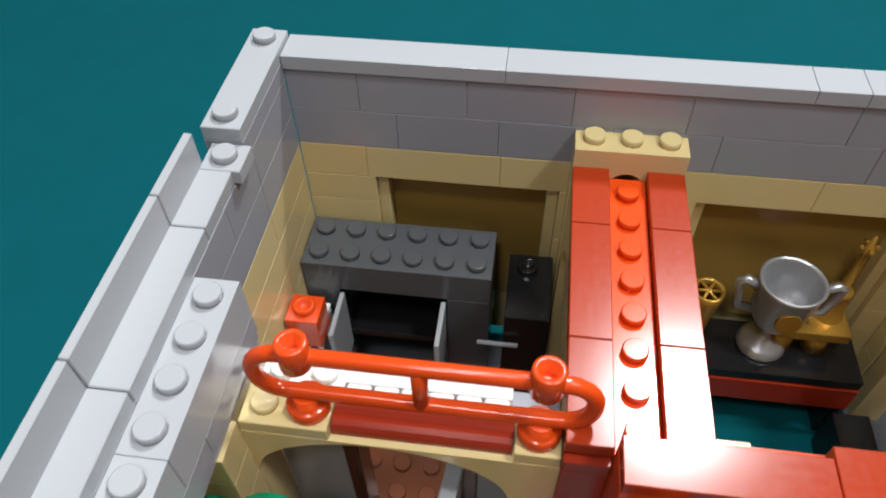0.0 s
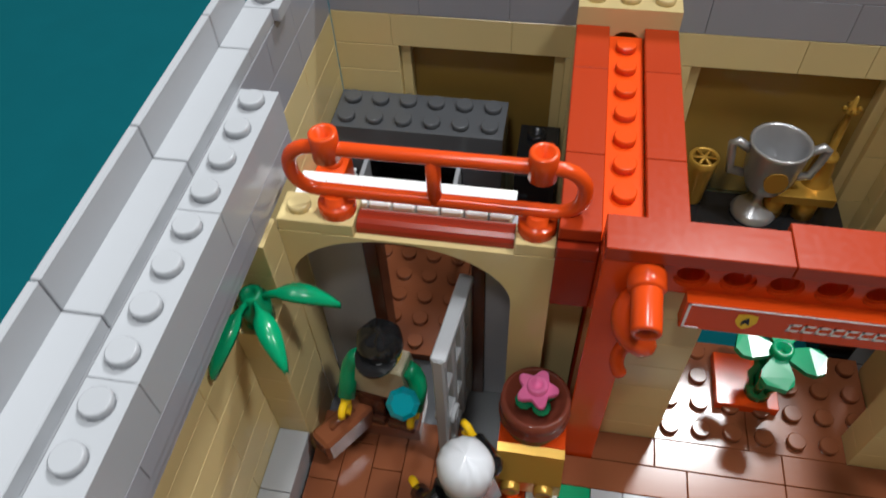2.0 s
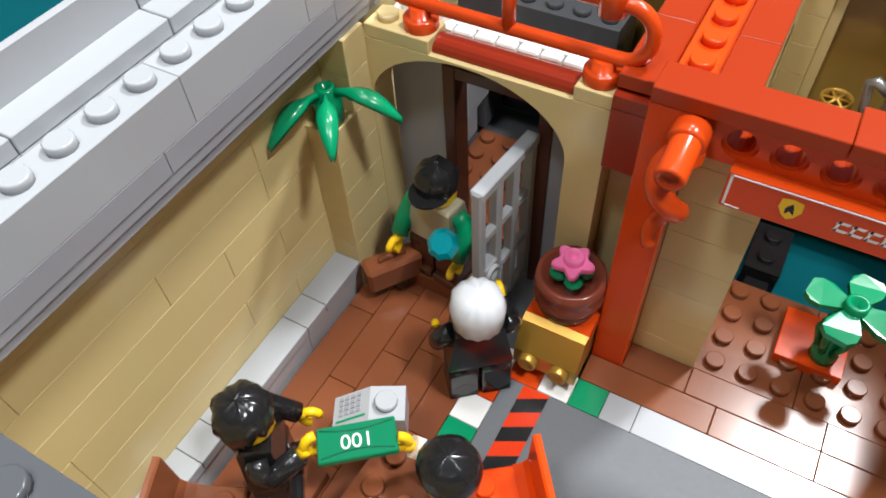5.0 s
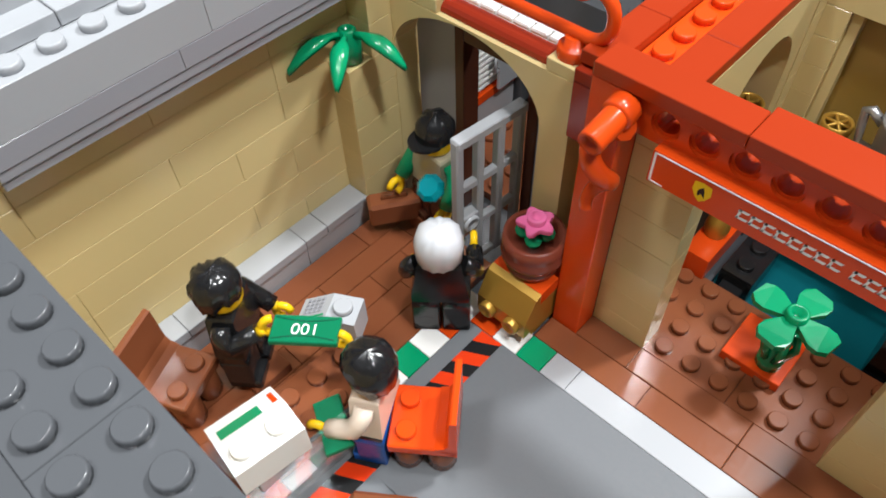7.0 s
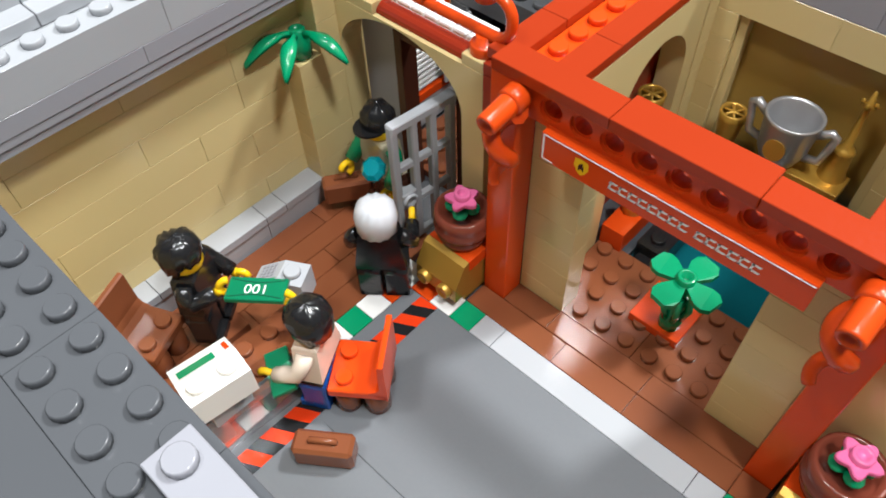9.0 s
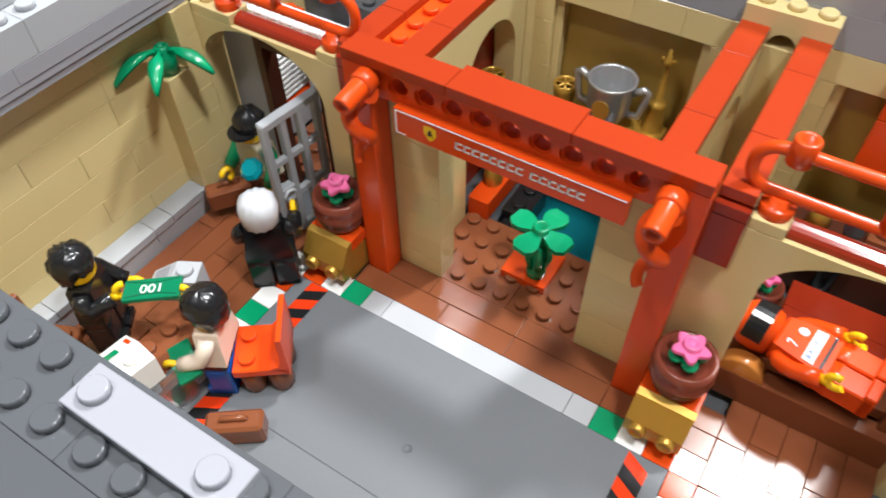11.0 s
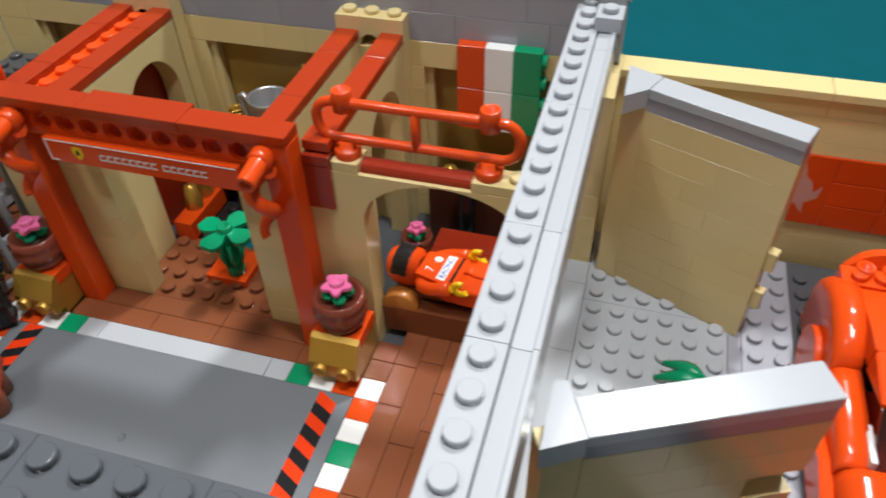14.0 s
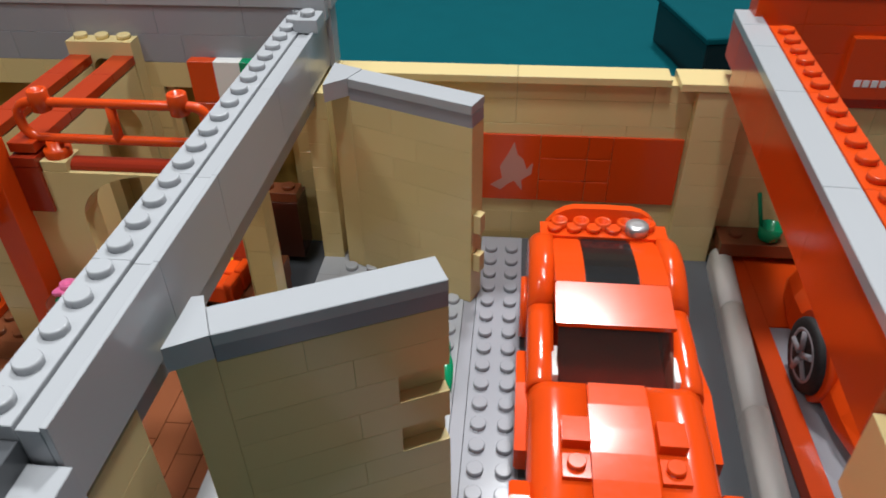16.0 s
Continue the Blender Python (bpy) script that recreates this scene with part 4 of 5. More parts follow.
for x, y, z in ((2.4, -0.65, 0.0), (1.95, -9.15, 0.0)):
    bm = bmesh.new()
    box(bm, x - 1, y - 0.6, z - 0.01, x + 1, y + 0.8, 0.73 if y > -5 else 0.41)
    tagged(part("step_plate", bm, BROWN), "low brown plate under a toy figure", "plate")

# what the figures hold
GEM = plastic("teal_gem", (0.0, 0.42, 0.5), rough=0.08, alpha=0.5)
bm = bmesh.new()
lathe(bm, ((0, -0.42), (0.5, 0.05), (0.5, 0.16), (0.34, 0.34), (0, 0.34)), 0, 0, 0, 8, cap=False)
for f in bm.faces:
    f.smooth = False
tagged(part("gem", bm, GEM, at=(3.2, -1.75, 3.6), turn=(35, 0, 10)), "clear teal cut gem held by a figure", "gem")


def suitcase(at, turn, name, label):
    ob = thing("suitcase", label, "suitcase", at, turn)
    bm = bmesh.new()
    box(bm, -1.0, -0.42, 0, 1.0, 0.42, 1.05, 0.12)
    part("case", bm, BROWN, ob)
    bm = bmesh.new()
    tube(bm, ((-0.42, 0, 1.0), (-0.42, 0, 1.14), (0.42, 0, 1.14), (0.42, 0, 1.0)), 0.11, 8)
    part("handle", bm, BROWN, ob)
    return ob


suitcase((1.05, -1.6, 0.55), 55, "suitcase", "reddish brown suitcase carried by the capped figure")
suitcase((8.75, -9.7, -0.002), 36, "suitcase", "reddish brown suitcase standing on the grey courtyard floor")

NOTE = plastic("note_green", (0.0, 0.16, 0.07), rough=0.3)
LINE = plastic("note_dark", (0.0, 0.05, 0.025), rough=0.3)


def banknote(at, turn, label, words):
    ob = thing("banknote", label, "banknote")
    ob.matrix_world = pose(at[0] * S, at[1] * S, at[2] * S, *turn)
    bm = bmesh.new()
    box(bm, -0.98, -0.48, 0, 0.98, 0.48, 0.2, 0.03)
    part("tile", bm, NOTE, ob)
    if words:
        bm = bmesh.new()
        for sy in (-1, 1):
            tube(bm, [(-0.9 + 0.18 * k, sy * (0.38 - 0.12 * math.sin(math.pi * k / 10)), 0.2) for k in range(11)], 0.02, 4)
        part("border", bm, LINE, ob)
        bm = bmesh.new()
        text_faces(bm, words, 0.55, pose(0, 0, 0.206))
        part("lettering", bm, WHITE, ob, "printed white number 100")
    return ob


banknote((4.34, -8.17, 3.5), (4, 0, -141), "green printed 100 banknote tile held out over the desk", "100")
banknote((6.35, -9.2, 1.95), (12, 0, -28), "green banknote tile in the standing figure's hand", "").scale = (0.85, 0.85, 0.85)


# chairs
def chair(at, turn, material, label):
    ob = thing("chair", label, "chair", at, turn, group="chairs")
    bm = bmesh.new()
    box(bm, -1, -1, 1.2, 1, 1, 1.6, 0.05)
    for x in (-0.5, 0.5):
        stud(bm, x, -0.5, 1.6)
    part("seat", bm, material, ob)
    bm = bmesh.new()
    prof = [(0.35, 1.6), (0.62, 1.68), (0.76, 1.9), (0.8, 3.25), (0.86, 3.3), (1.0, 3.3), (1.0, 1.2)]
    a = [bm.verts.new((-1, p, q)) for p, q in prof]
    b = [bm.verts.new((1, p, q)) for p, q in prof]
    bm.faces.new(a), bm.faces.new(b)
    for i in range(len(prof)):
        bm.faces.new((a[i], a[(i + 1) % len(prof)], b[(i + 1) % len(prof)], b[i]))
    part("backrest", bm, material, ob)
    for x in (-0.5, 0.5):
        for y in (-0.5, 0.5):
            bm = bmesh.new()
            lathe(bm, ((0.42, 0), (0.46, 0.05), (0.46, 1.15), (0.4, 1.2)), x, y, 0, 14)
            part("leg", bm, BROWN, ob)
    return ob


chair((7.95, -7.15, 0), -53, ORANGE, "bright red plastic chair facing the desk")
chair((1.25, -11.3, 0), 115, BROWN, "reddish brown plastic chair behind the desk")

# desk with two registers and a clear screen
ob = thing("desk", "reddish brown studded desk with a clear front screen", "desk", (5.1, -9.4, 0), -4)
part("desktop", brick_mesh(2.2, 5.6, 0.4, BROWN, [(0.6, k + 0.8) for k in range(5)] + [(1.6, k + 0.8) for k in range(5)]), None, ob, "", (-1.0, -2.9, 1.4))
for y in (-2.7, 1.7):
    brick(ob, -0.8, y, 0, 1.7, 0.9, 1.4, BROWN, False, name="leg")
CLEAR = plastic("clear", (0.9, 0.92, 0.93), rough=0.05, vary=0.0, alpha=0.95)
bm = bmesh.new()
box(bm, 1.22, -3.0, 0.05, 1.36, 2.4, 2.3, 0.03)
screen = part("screen", bm, CLEAR, ob, "clear plastic front screen")
screen.visible_shadow = False


def register(at, turn, nx, material, label, keys):
    ob = thing("cash_register", label, "cash register", at, turn)
    bm = bmesh.new()
    prof = [(-1, 0), (1, 0), (1, 1.15), (0.05, 1.15), (-1, 0.5)]
    h = nx / 2
    a = [bm.verts.new((-h, p, q)) for p, q in prof]
    b = [bm.verts.new((h, p, q)) for p, q in prof]
    bm.faces.new(a), bm.faces.new(b)
    for i in range(5):
        bm.faces.new((a[i], a[(i + 1) % 5], b[(i + 1) % 5], b[i]))
    for k in range(nx):
        stud(bm, -h + 0.5 + k, 0.5, 1.15)
    part("body", bm, material, ob)
    m = pose(0, -0.475, 0.835, 31.8, 0, 0)
    if keys:
        for i in range(4):
            for j in range(4):
                bm = bmesh.new()
                box(bm, -0.42 + 0.15 * i, -0.42 + 0.2 * j, 0.0, -0.31 + 0.15 * i, -0.27 + 0.2 * j, 0.02, 0.01)
                for v in bm.verts:
                    v.co = m @ v.co
                part("key", bm, MGREY, ob)
    bm = bmesh.new()
    for x0, y0, x1, y1, mi in ((0.1 - h * 0.5, -0.1, h * 0.8, 0.42, 0), (-h * 0.9, -0.3, -h * 0.75, 0.3, 1)) if not keys else ((0.24, -0.5, 0.31, 0.5, 0), (0.38, -0.4, 0.44, -0.2, 1)):
        f = bm.faces.new([bm.verts.new(m @ Vector((px, py, 0.006))) for px, py in ((x0, y0), (x1, y0), (x1, y1), (x0, y1))])
        f.material_index = mi
    part("display", mesh_of(bm, [GREEN, RED], "display"), None, ob, "green display strip with a red mark")
    return ob


register((3.75, -6.95, 1.8), -61, 1, LGREY, "light grey sloped cash register with keypad", True)
register((5.7, -11.05, 2.9), -98, 2, WHITE, "white sloped cash register with green display", False)
bm = bmesh.new()
box(bm, 4.75, -11.75, 1.8, 6.35, -10.35, 2.9)
tagged(part("register_stand", bm, LGREY), "light grey block under the white register", "stand")

# left room: stove cabinet with open doors
ob = thing("oven_cabinet", "dark grey cabinet with open doors under a studded top", "cabinet", (-0.98, 6.98, 0))
brick(ob, 0, 0, 4.9, 6, 2, 1.2, DGREY, True, name="top")
for a, b, m in ((0.0, 1.1, DGREY), (4.6, 6.0, DGREY)):
    bm = bmesh.new()
    box(bm, a, 0.0, -0.0, b, 2, 4.89)
    part("side", bm, m, ob)
bm = bmesh.new()
box(bm, 1.1, 1.6, 0, 4.6, 2, 4.89)
part("back", bm, BLACK, ob)
bm = bmesh.new()
box(bm, 1.1, 0.1, 2.2, 4.6, 1.6, 2.5)
part("shelf", bm, BLACK, ob)
for x in (1.1, 4.42):
    bm = bmesh.new()
    box(bm, x, -1.7, 1.9, x + 0.16, 0.02, 4.75, 0.03)
    d = part("door", bm, LGREY, ob, "thin light grey door standing open")
    bm = bmesh.new()
    tube(bm, ((x + 0.1, -1.72, 2.9), (x + 0.1, -1.9, 2.9), (x + 0.1, -1.9, 3.7), (x + 0.1, -1.72, 3.7)), 0.07, 6)
    part("handle", bm, LGREY, d)
ob = thing("stove", "black stove block with a hollow stud", "stove", (5.5, 6.3, 0))
bm = bmesh.new()
box(bm, 0, 0, 0, 1.4, 2.6, 5.2)
part("body", bm, BLACK, ob)
bm = bmesh.new()
lathe(bm, ((0.34, 0), (0.34, 0.2), (0.22, 0.2), (0.2, 0.02), (0, 0.02)), 0.6, 2.0, 5.2, 14, cap=False)
part("hob", bm, BLACK, ob)
bm = bmesh.new()
tube(bm, ((-0.8, -0.2, 4.0), (0.5, -0.2, 4.0)), 0.08, 6)
part("handle", bm, LGREY, ob, "light grey bar handle")
# white serrated bar on the inner wall, ridged white panel on a red base
ob = thing("serrated_bar", "white bar with two studs and a notched front edge", "bar", (0.1, 1.03, 8.5))
bm = bmesh.new()
box(bm, 0, 0.36, 0, 5.8, 0.98, 0.46)
box(bm, 0, 0, 0, 1.98, 0.37, 0.46)
part("bar", bm, WHITE, ob)
for k in range(2):
    bm = bmesh.new()
    part("stud", stud(bm, 0.5 + k, 0.5, 0.46), WHITE, ob)
for k in range(6):
    bm = bmesh.new()
    box(bm, 2.03 + 0.63 * k, 0, 0, 2.6 + 0.63 * k, 0.355, 0.46, 0.05)
    part("tooth", bm, WHITE, ob)
ob = thing("ridged_panel", "white ridged panel over a red band by the side wall", "panel", (-0.98, 2.9, 0))
bm = bmesh.new()
box(bm, 0, 0, 1.85, 0.62, 3.9, 4.6)
part("panel", bm, WHITE, ob)
for k in range(9):
    bm = bmesh.new()
    box(bm, 0.6, 0.03, 2.0 + 0.28 * k, 0.8, 3.87, 2.15 + 0.28 * k, 0.03)
    part("ridge", bm, WHITE, ob)
bm = bmesh.new()
box(bm, 0, 0, 1.4, 0.9, 3.9, 1.84)
part("band", bm, RED, ob, "red band under the ridges")
bm = bmesh.new()
box(bm, 0, 0, -0.03, 0.85, 3.9, 1.39)
part("base", bm, LGREY, ob, "light grey base block")
ob = thing("red_block", "red brick with a hollow stud beside the cabinet", "brick", (-0.95, 4.9, 4.61))
bm = bmesh.new()
box(bm, 0, 0, 0, 1, 1.0, 1.3)
lathe(bm, ((0.33, 0), (0.33, 0.2), (0.22, 0.2), (0.2, 0.04), (0, 0.04)), 0.5, 0.5, 1.3, 14, cap=False)
part("block", bm, RED, ob)
# middle room: trophy shelf
ob = thing("trophy_shelf", "black shelf unit with a red front along the back wall", "shelf", (10.6, 6.55, -0.4))
brick(ob, 0, 0.3, 2.7, 6.6, 2.1, 0.4, BLACK, False, name="board")
brick(ob, 0, 0.25, 1.5, 6.6, 0.3, 1.15, DRED, False, name="front")
for x in (0, 6.2):
    brick(ob, x, 0.4, -0.4, 0.4, 1.9, 3.1, BLACK, False, name="side")
ob = thing("trophy", "large silver two-handled trophy cup with an orange badge", "trophy", (14.08, 8.05, 2.72))
ob.scale = (0.9, 0.9, 1.08)
bm = bmesh.new()
lathe(bm, ((0.85, 0), (0.88, 0.1), (0.7, 0.28), (0.3, 0.42), (0.2, 0.6), (0.2, 0.9), (0.3, 1.05), (0.7, 1.3), (0.95, 1.8), (1.08, 3.0), (1.12, 3.12), (1.04, 3.15), (0.96, 3.05), (0.85, 1.9), (0.5, 1.5), (0, 1.45)), n=30, cap=False)
part("cup", bm, SILVER, ob)
for s in (-1, 1):
    bm = bmesh.new()
    tube(bm, ((s * 1.0, 0, 2.75), (s * 1.5, 0, 3.05), (s * 1.68, 0, 2.95), (s * 1.6, 0, 2.5), (s * 1.45, 0, 1.85), (s * 0.9, 0, 1.75)), 0.16, 8)
    part("handle", bm, SILVER, ob)
bm = bmesh.new()
lathe(bm, ((0.42, -1.06), (0.42, -0.9)), 0, 0, 2.2, 16, axis="y")
part("badge", bm, GOLD, ob, "orange-gold round badge")
for x, y, z, s in ((11.95, 8.45, 4.2, 1), (9.6, 6.3, 5.1, 1.0)):
    ob = thing("gold_goblet", "gold goblet with a spoked rim", "goblet", (x, y, z), group="goblets")
    bm = bmesh.new()
    lathe(bm, ((0.35, -1.45 if y > 5 else -5), (0.4, -0.5), (0.5, 0.3), (0.52, 0.62), (0.46, 0.65), (0.4, 0.6), (0.38, 0.4)), n=20, cap=False)
    part("cup", bm, GOLD, ob)
    for k in range(3):
        bm = bmesh.new()
        c, sn = math.cos(k * 1.047), math.sin(k * 1.047)
        tube(bm, ((-0.42 * c, -0.42 * sn, 0.56), (0.42 * c, 0.42 * sn, 0.56)), 0.06, 6)
        part("spoke", bm, GOLD, ob)
ob = thing("gold_tower", "gold spire trophy on a stepped base", "trophy", (15.9, 8.6, 2.7))
bm = bmesh.new()
box(bm, -1.5, -0.9, 0.9, 0.6, 0.3, 1.3)
for x in (-1.2, -0.1):
    lathe(bm, ((0.4, 0), (0.4, 0.9)), x, -0.4, 0, 14)
part("base", bm, GOLD, ob)
bm = bmesh.new()
lathe(bm, ((0.5, 1.3), (0.42, 1.5), (0.34, 2.4), (0.38, 2.5), (0.3, 2.62), (0.16, 2.7), (0.1, 4.3), (0.12, 4.35), (0.26, 4.45), (0.1, 4.6), (0.05, 5.0), (0, 5.02)), n=16, cap=False)
for k in range(4):
    lathe(bm, ((0, -0.08), (0.12, 0), (0, 0.1)), 0.22 * math.cos(k * 1.57), 0.22 * math.sin(k * 1.57), 4.55, 6, cap=False)
part("spire", bm, GOLD, ob)
# goods by the gateway's inner side
ob = thing("gold_figurine", "gold rounded ornament on a red plinth", "ornament", (10.35, 5.1, 0))
brick(ob, -0.35, -1.3, -0.03, 1.0, 3.6, 1.0, RED, False, name="plinth")
bm = bmesh.new()
lathe(bm, ((0.45, 0.95), (0.5, 1.4), (0.45, 2.0), (0.5, 2.4), (0.35, 2.8), (0, 2.9)), 0, 1.2, 0, 16, cap=False)
lathe(bm, ((0.4, 0.95), (0.45, 1.3), (0.3, 2.2), (0, 2.3)), 0.1, 0.1, 0, 16, cap=False)
part("ornament", bm, GOLD, ob)
ob = thing("engine_block", "black studded machine block on the floor", "machine", (11.3, 4.5, -0.82))
bm = bmesh.new()
box(bm, 0, 0, 0, 1.2, 2.2, 1.1)
for i in range(2):
    stud(bm, 0.6, 0.6 + i, 1.1)
box(bm, 0.2, -0.35, 0, 1.0, 0.05, 0.6)
part("block", bm, BLACK, ob)
# black box added in place of the shadow right of the floor opening
bm = bmesh.new()
box(bm, 16.7, 4.2, -0.8, 17.9, 6.6, 1.2)
tagged(part("black_cabinet", bm, BLACK), "black block standing in for the dark shadow beside the floor opening", "cabinet")

# right room: flag, bed
flag = thing("flag", "red, white and green flag of stacked bricks", "flag", (23.25, 8.42, 5.62))
for k, m in enumerate((RED, WHITE, GREEN)):
    for z in (0, 2):
        bm = bmesh.new()
        box(bm, 1.2 * k, 0, z + 0.01, 1.2 * k + 1.2, 0.57, z + 1.99, 0.025)
        if k == 2:
            for s in (0.5, 1.5):
                lathe(bm, ((0.3, 1.18), (0.3, 1.37), (0.27, 1.4)), 2.4, 0.28, z + s, 14, axis="x")
        part("brick", bm, m, flag)
bm = bmesh.new()
box(bm, 1.0, 0.57, 0.5, 2.6, 1.3, 2.4)
part("mount", bm, TAN, flag)

bed = thing("bed", "reddish brown bed with a dark red blanket", "bed", (22, 0.75, 0))
brick(bed, 0.05, 0, 0, 6.0, 0.7, 1.45, BROWN, False, name="side_rail")
brick(bed, 0.05, 3.6, 0, 5.2, 0.7, 1.45, BROWN, False, name="side_rail")
brick(bed, 0.1, 0.7, 0, 5.8, 2.9, 1.2, BROWN, False, name="mattress_base")
brick(bed, 5.2, 0.4, 1.2, 0.85, 3.0, 1.1, BROWN, [(0.42, k + 0.5) for k in range(3)], name="footboard")
bm = bmesh.new()
lathe(bm, ((0.0, 0.05), (0.75, 0.05), (0.8, 0.12), (0.8, 0.62), (0.0, 0.62)), 0.75, 0, 1.35, 18, axis="y", cap=False)
part("bolster", bm, plastic("medium_brown", (0.42, 0.15, 0.03)), bed, "rounded lighter brown bolster")
for k in range(3):
    brick(bed, 1.2, 0.75 + 1.35 * k, 1.5, 4.0, 1.35, 0.5, DRED if k else BROWN, False, name="blanket")
ob = thing("wardrobe", "dark brown wardrobe with a studded top behind the bed", "wardrobe", (22.2, 7.0, 0))
brick(ob, 0, 0, 0, 5.6, 1.6, 3.2, DBROWN, False, name="body")
brick(ob, 2.6, 0.1, 3.2, 3, 1, 0.5, BROWN, True, name="top_plate")
bm = bmesh.new()
lathe(bm, ((0.35, 0), (0.38, 2.6), (0.3, 4.2), (0.36, 4.4)), 2.0, -0.5, 0, 14)
part("post", bm, BLACK, ob)
bm = bmesh.new()
lathe(bm, ((0.3, 3.2), (0.45, 3.3), (0.3, 3.9), (0, 4.0)), 0.9, 0.6, 0, 14, cap=False)
part("knob", bm, GOLD, ob)


# ---- cars ----
def loft(bm, sections, mi=0, smooth=False):
    """A skin over closed cross-sections with the same number of points."""
    loops = [[bm.verts.new(p) for p in s] for s in sections]
    n = len(loops[0])
    for a, b in zip(loops, loops[1:]):
        for i in range(n):
            f = bm.faces.new((a[i], a[(i + 1) % n], b[(i + 1) % n], b[i]))
            f.material_index, f.smooth = mi, smooth
    bm.faces.new(loops[0]).material_index = mi
    bm.faces.new(loops[-1]).material_index = mi
    return bm


def wheel(parent, x, y, z, side, r=1.15, w=1.0):
    bm = bmesh.new()
    lathe(bm, ((r * 0.7, -w / 2), (r * 0.95, -w / 2), (r, -w / 2 + 0.12), (r, w / 2 - 0.12), (r * 0.95, w / 2), (r * 0.7, w / 2)), n=28, axis="x")
    t = part("tyre", bm, plastic("rubber", (0.015, 0.015, 0.016), rough=0.7) if "rubber" not in MATS else MATS["rubber"], parent, "black rubber tyre", (x, y, z))
    bm = bmesh.new()
    s = side * w / 2
    lathe(bm, ((r * 0.72, s * 0.9), (r * 0.72, s * 1.04), (r * 0.62, s * 1.04), (r * 0.6, s * 0.6), (0, s * 0.6)), n=24, axis="x", cap=False)
    for k in range(5):
        a = 2 * math.pi * k / 5
        tube(bm, ((s * 0.98, 0.15 * r * math.cos(a), 0.15 * r * math.sin(a)), (s * 0.98, 0.64 * r * math.cos(a), 0.64 * r * math.sin(a))), 0.1 * r, 6)
    lathe(bm, ((0.16 * r, s * 0.7), (0.16 * r, s * 1.05), (0, s * 1.05)), n=12, axis="x", cap=False)
    part("rim", bm, MGREY, t, "grey five-spoke rim")


SMOKE = plastic("smoked_glass", (0.24, 0.11, 0.085), rough=0.03, vary=0.0, alpha=0.92)
car = thing("sports_car", "bright red brick-built sports car with smoked windscreen", "car", (41.8, -0.1, 0.7))
for x0, x1, y0, y1, z0, z1, nm in ((-2.9, 2.9, -13, 4.6, 0.35, 1.0, "chassis"),):
    bm = bmesh.new()
    box(bm, x0, y0, z0, x1, y1, z1)
    part(nm, bm, BLACK, car)


def curved(name, x0, x1, prof, material=ORANGE, label=""):
    """A body panel x0..x1 wide whose side outline (y, z) is given from foot to foot."""
    bm = bmesh.new()
    a = [bm.verts.new((x0, p, q)) for p, q in prof]
    b = [bm.verts.new((x1, p, q)) for p, q in prof]
    bm.faces.new(a), bm.faces.new(b)
    for i in range(len(prof)):
        bm.faces.new((a[i], a[(i + 1) % len(prof)], b[(i + 1) % len(prof)], b[i]))
    bmesh.ops.bevel(bm, geom=[e for e in bm.edges if abs(e.verts[0].co.x - e.verts[1].co.x) < 1e-6], offset=0.05, segments=2, affect="EDGES")
    return part(name, bm, material, car, label)


def rounded(name, x_in, x_out, prof, base, r, label=""):
    """A body panel rounded along its outer upper edge; prof is its top line (y, z)."""
    s = 1 if x_out > x_in else -1
    line = []
    for (p0, q0), (p1, q1) in zip(prof, prof[1:]):
        line += [(p0 + (p1 - p0) * k / 3, q0 + (q1 - q0) * k / 3) for k in range(3)]
    line.append(prof[-1])
    secs = []
    for p, q in line:
        rr = min(r, (q - base) * 0.8)
        arc = [(x_out - s * rr * (1 - math.sin(a)), p, q - rr * (1 - math.cos(a))) for a in [math.pi / 2 * k / 7 for k in range(8)]]
        secs.append([(x_in, p, base), (x_in, p, q)] + arc + [(x_out, p, base)])
    bm = loft(bmesh.new(), secs)
    for f in bm.faces:
        f.smooth = len(f.verts) == 4
    for e in bm.edges:
        if len(e.link_faces) == 2 and e.calc_face_angle() > 0.6:
            e.smooth = False
    return part(name, bm, ORANGE, car, label)


# bonnet in three long curved panels, nose falling away
nose = [(-13, 1.0), (-13, 1.2)] + [(-12.8 + k * 0.93, 1.35 + 1.35 * math.sin(math.pi / 2 * k / 10)) for k in range(11)] + [(-3.3, 1.0)]
curved("bonnet", -1.02, 0.98, [(p, q + (0.02 if q > 1.1 else 0)) for p, q in nose])
rounded("bonnet_side", -1.04, -3.0, [(p, q - 0.04) for p, q in nose[1:-1]], 1.0, 0.8)
rounded("bonnet_side", 1.0, 3.0, [(p, q - 0.04) for p, q in nose[1:-1]], 1.0, 0.8)
for x in (-1.95, 1.05):
    brick(car, x, -6.2, 2.1, 0.9, 1.0, 0.85, ORANGE, False, name="scoop")
    brick(car, x, -7.3, 1.9, 0.9, 1.0, 0.68, ORANGE, [(0.45, 0.5)], name="scoop")
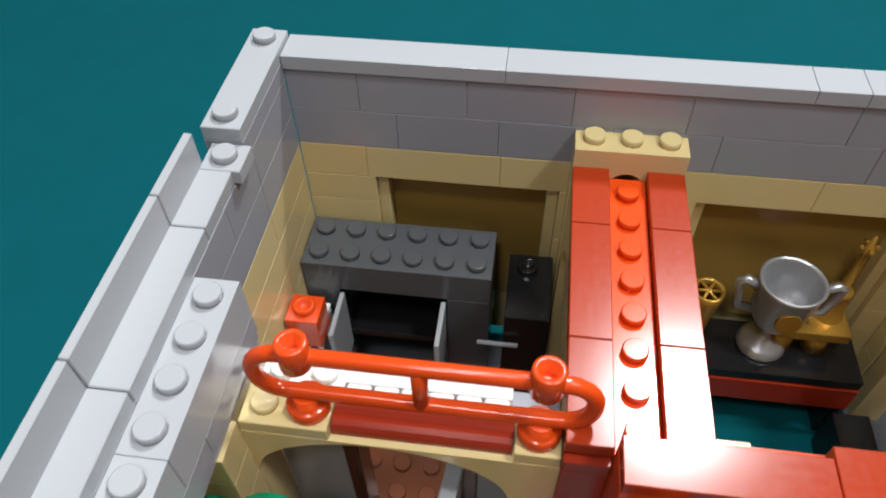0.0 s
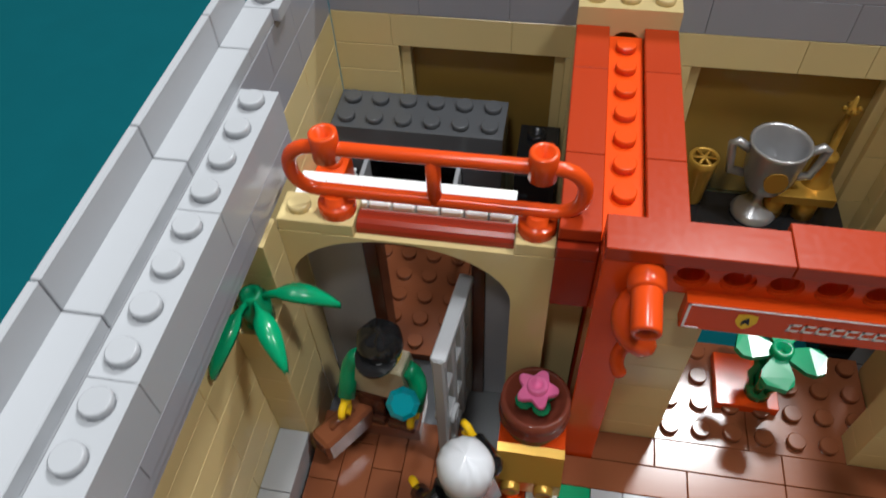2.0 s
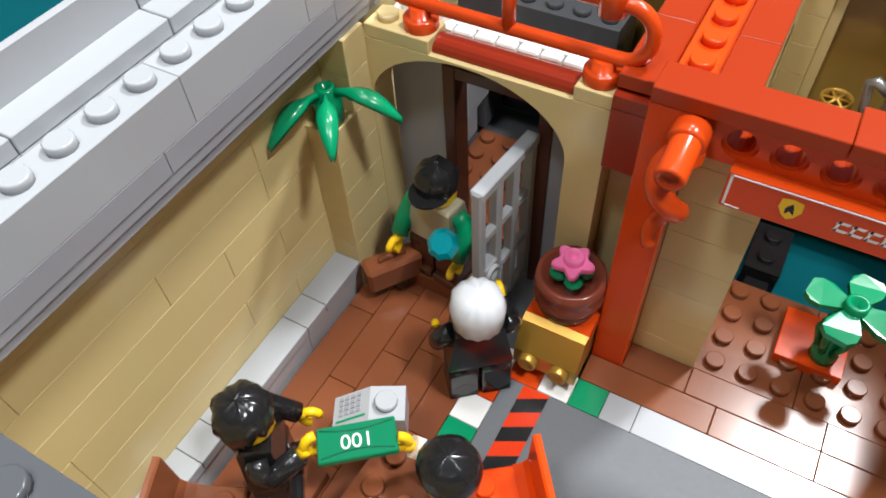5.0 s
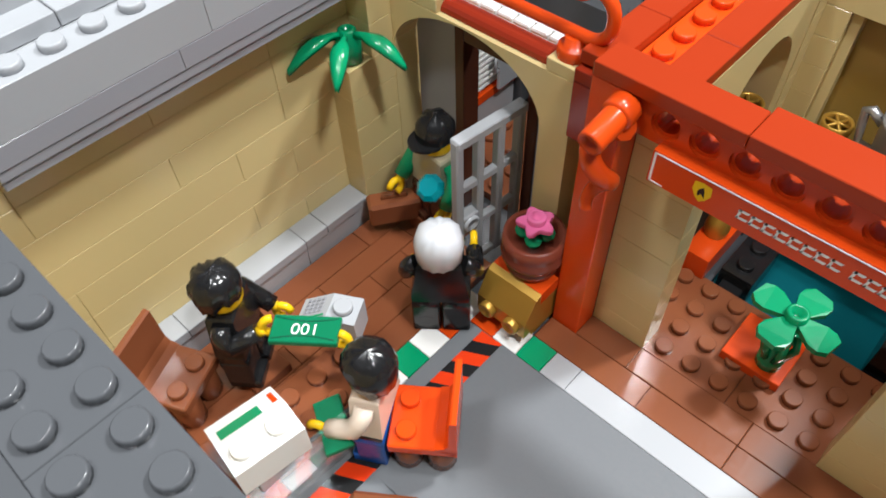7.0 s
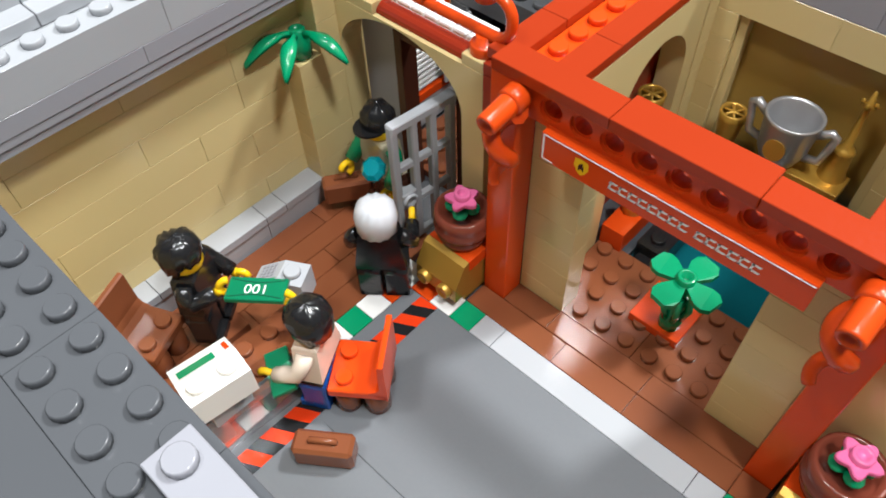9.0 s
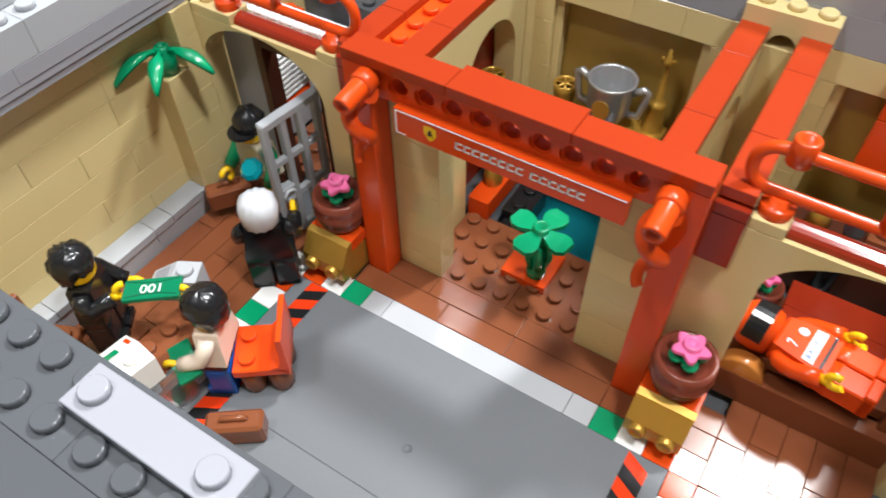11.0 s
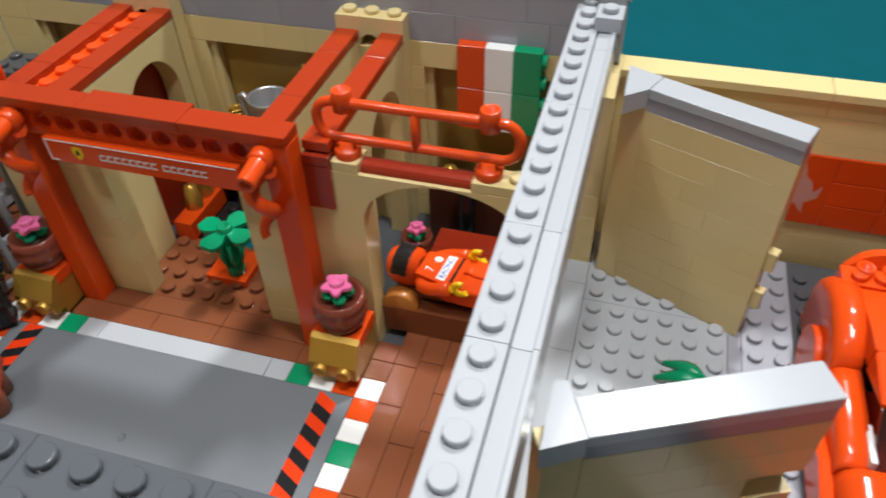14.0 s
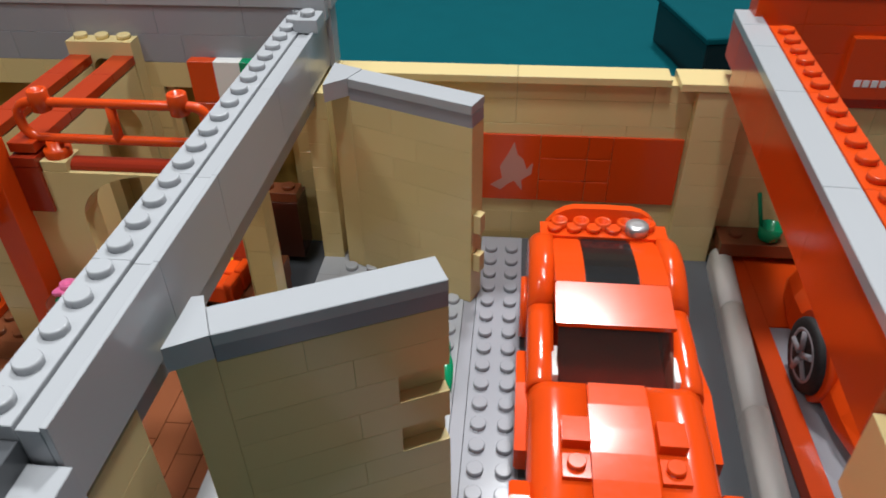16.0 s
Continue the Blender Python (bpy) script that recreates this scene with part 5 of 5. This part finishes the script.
# cabin: sills, doors, roof, windscreen
for s in (-1, 1):
    x0, x1 = (-3.05, -2.1) if s < 0 else (2.1, 3.05)
    rounded("door", s * 2.1, s * 3.05, [(-3.45, 2.5), (-2.9, 2.75), (-1.5, 2.95), (0.19, 3.0)], 0.6, 0.45)
    rounded("rear_wing", s * 2.1, s * 3.05, [(0.2, 2.8), (0.28, 3.15), (0.45, 3.4), (0.8, 3.7), (1.3, 3.95), (1.9, 4.1), (2.6, 4.12), (3.3, 4.0), (3.9, 3.75), (4.5, 3.3), (4.7, 2.9)], 0.6, 0.6)
    bm = bmesh.new()
    lathe(bm, ((1.25, -0.2), (1.3, 0.0), (1.2, 0.2), (0.8, 0.25)), s * 3.1, 1.9, 1.3, 24, axis="x")
    part("wheel_arch", bm, ORANGE, car)
    bm = bmesh.new()
    box(bm, s * 2.08 - 0.1, -3.36, 1.2, s * 2.08 + 0.1, -1.9, 2.85)
    part("pillar", bm, WHITE, car, "white windscreen pillar")
    curved("sill", (-3.4 if s < 0 else 2.9), (-2.9 if s < 0 else 3.4), [(-5.6, 0.5), (-5.6, 1.5), (-3.0, 2.0), (-1.0, 1.6), (-1.0, 0.5)])
    for y in (-8.6, 1.9):
        wheel(car, s * 2.7, y, 0.05 + 1.1, s)
    curved("front_wing", (-3.55 if s < 0 else 2.9), (-2.9 if s < 0 else 3.55), [(-10.4, 1.2), (-9.9, 2.1), (-9, 2.5), (-8, 2.5), (-7.2, 2.1), (-6.8, 1.2)])
roofp = [(-2.0, 3.86), (-2.0, 4.04), (0.0, 4.3), (0.0, 3.3)]
curved("roof", -2.1, 2.05, roofp)
rear = [(0.02, 3.4), (0.02, 4.3)] + [(0.05 + 0.5 * k, 4.3 - 0.012 * k * k) for k in range(1, 8)] + [(3.6, 3.3)]
curved("rear_deck", -2.1, -0.98, rear)
curved("rear_deck", 1.0, 2.05, rear)
curved("engine_cover", -0.96, 0.98, [(p, q + (0.015 if q > 3.5 else 0)) for p, q in rear], BLACK, "glossy black engine cover")
bm = bmesh.new()
ws = [(-2.05, -3.35, 2.45), (2.0, -3.35, 2.45), (1.95, -1.9, 3.86), (-2.0, -1.9, 3.86)]
a = [bm.verts.new(p) for p in ws]
b = [bm.verts.new((p[0], p[1] + 0.12, p[2] - 0.12)) for p in ws]
bm.faces.new(a), bm.faces.new(b)
for i in range(4):
    bm.faces.new((a[i], a[(i + 1) % 4], b[(i + 1) % 4], b[i]))
part("windscreen", bm, SMOKE, car, "smoked brown windscreen").visible_shadow = False
bm = bmesh.new()
box(bm, -2.0, -3.2, 1.0, 1.95, 0.4, 1.8)
part("interior", bm, DRED, car)
brick(car, -2.6, 3.55, 3.3, 5.2, 1.0, 0.55, ORANGE, [(0.6 + 0.8 * k, 0.45) for k in range(5)], name="tail_plate")
bm = bmesh.new()
arc = [(-2.45, 0.0), (-2.3, 0.3), (-1.95, 0.7), (-1.6, 0.9), (-1.2, 1.0), (0, 1.02), (1.2, 1.0), (1.6, 0.9), (1.95, 0.7), (2.3, 0.3), (2.45, 0.0)]
loft(bm, [[(u, 4.56 + dy + 0.22 * v, 3.4 + v) for u, v in arc] for dy in (0, 0.36)])
bmesh.ops.bevel(bm, geom=[e for e in bm.edges if len(e.link_faces) == 2 and e.calc_face_angle() > 1.0], offset=0.08, segments=2, affect="EDGES")
part("spoiler", bm, ORANGE, car, "arched red rear spoiler")
for k in range(5):
    bm = bmesh.new()
    lathe(bm, ((0.34, 0.0), (0.34, 0.3), (0.22, 0.3), (0.2, 0.05), (0, 0.05)), -1.8 + 0.9 * k, 4.3, 3.85, 14, cap=False)
    part("vent", bm, ORANGE, car)
bm = bmesh.new()
lathe(bm, ((0.42, 3.84), (0.48, 3.88), (0.48, 4.2), (0.42, 4.26), (0.2, 4.26)), 1.35, 4.0, 0, 18)
part("filler_cap", bm, SILVER, car, "silver round filler cap")

car2 = thing("sports_car", "bright red low car parked in the neighbouring bay", "car", (52.4, 0.0, 0.6))
bm = bmesh.new()
secs = []
for y, h, w in ((-5, 1.2, 2.2), (-3, 2.0, 2.6), (-1, 2.5, 2.7), (1.2, 3.0, 2.7), (3, 2.8, 2.6), (4.6, 2.3, 2.3), (5.4, 1.2, 2.0)):
    secs.append([(-w, y, 0.5), (w, y, 0.5), (w, y, h * 0.6), (w * 0.85, y, h), (-w * 0.85, y, h), (-w, y, h * 0.6)])
part("body", loft(bm, secs, smooth=False), ORANGE, car2)
for y in (-0.1,):
    bm = bmesh.new()
    lathe(bm, ((1.75, -0.2), (1.8, 0.0), (1.7, 0.2), (1.45, 0.22)), -2.62, y, 1.35, 28, axis="x")
    part("wheel_arch", bm, ORANGE, car2)
wheel(car2, -2.65, -0.1, 1.35, -1, 1.5, 0.9)
wheel(car2, 2.65, -0.1, 1.35, 1, 1.5, 0.9)

ob = thing("green_cup", "green cup with a straw on the brown shelf", "cup", (50.1, 7.9, 1.7))
bm = bmesh.new()
lathe(bm, ((0.3, 0), (0.5, 0.15), (0.55, 0.8), (0.48, 0.8), (0.42, 0.3), (0, 0.25)), n=18, cap=False)
part("cup", bm, GREEN, ob)
bm = bmesh.new()
tube(bm, ((-0.3, 0.2, 0.3), (-0.8, 0.4, 2.3)), 0.1, 8)
part("straw", bm, GREEN, ob)

ob = thing("storage_box", "dark teal lidded box on the cloth behind the model", "box", (57.5, 36, -0.8), 12)
bm = bmesh.new()
box(bm, -7, -4, 0, 8, 6, 3.4, 0.1)
part("box", bm, BLACK, ob)
bm = bmesh.new()
box(bm, -7.2, -4.2, 3.4, 8.2, 6.2, 3.9, 0.1)
part("lid", bm, TEAL, ob, "dark teal lid")
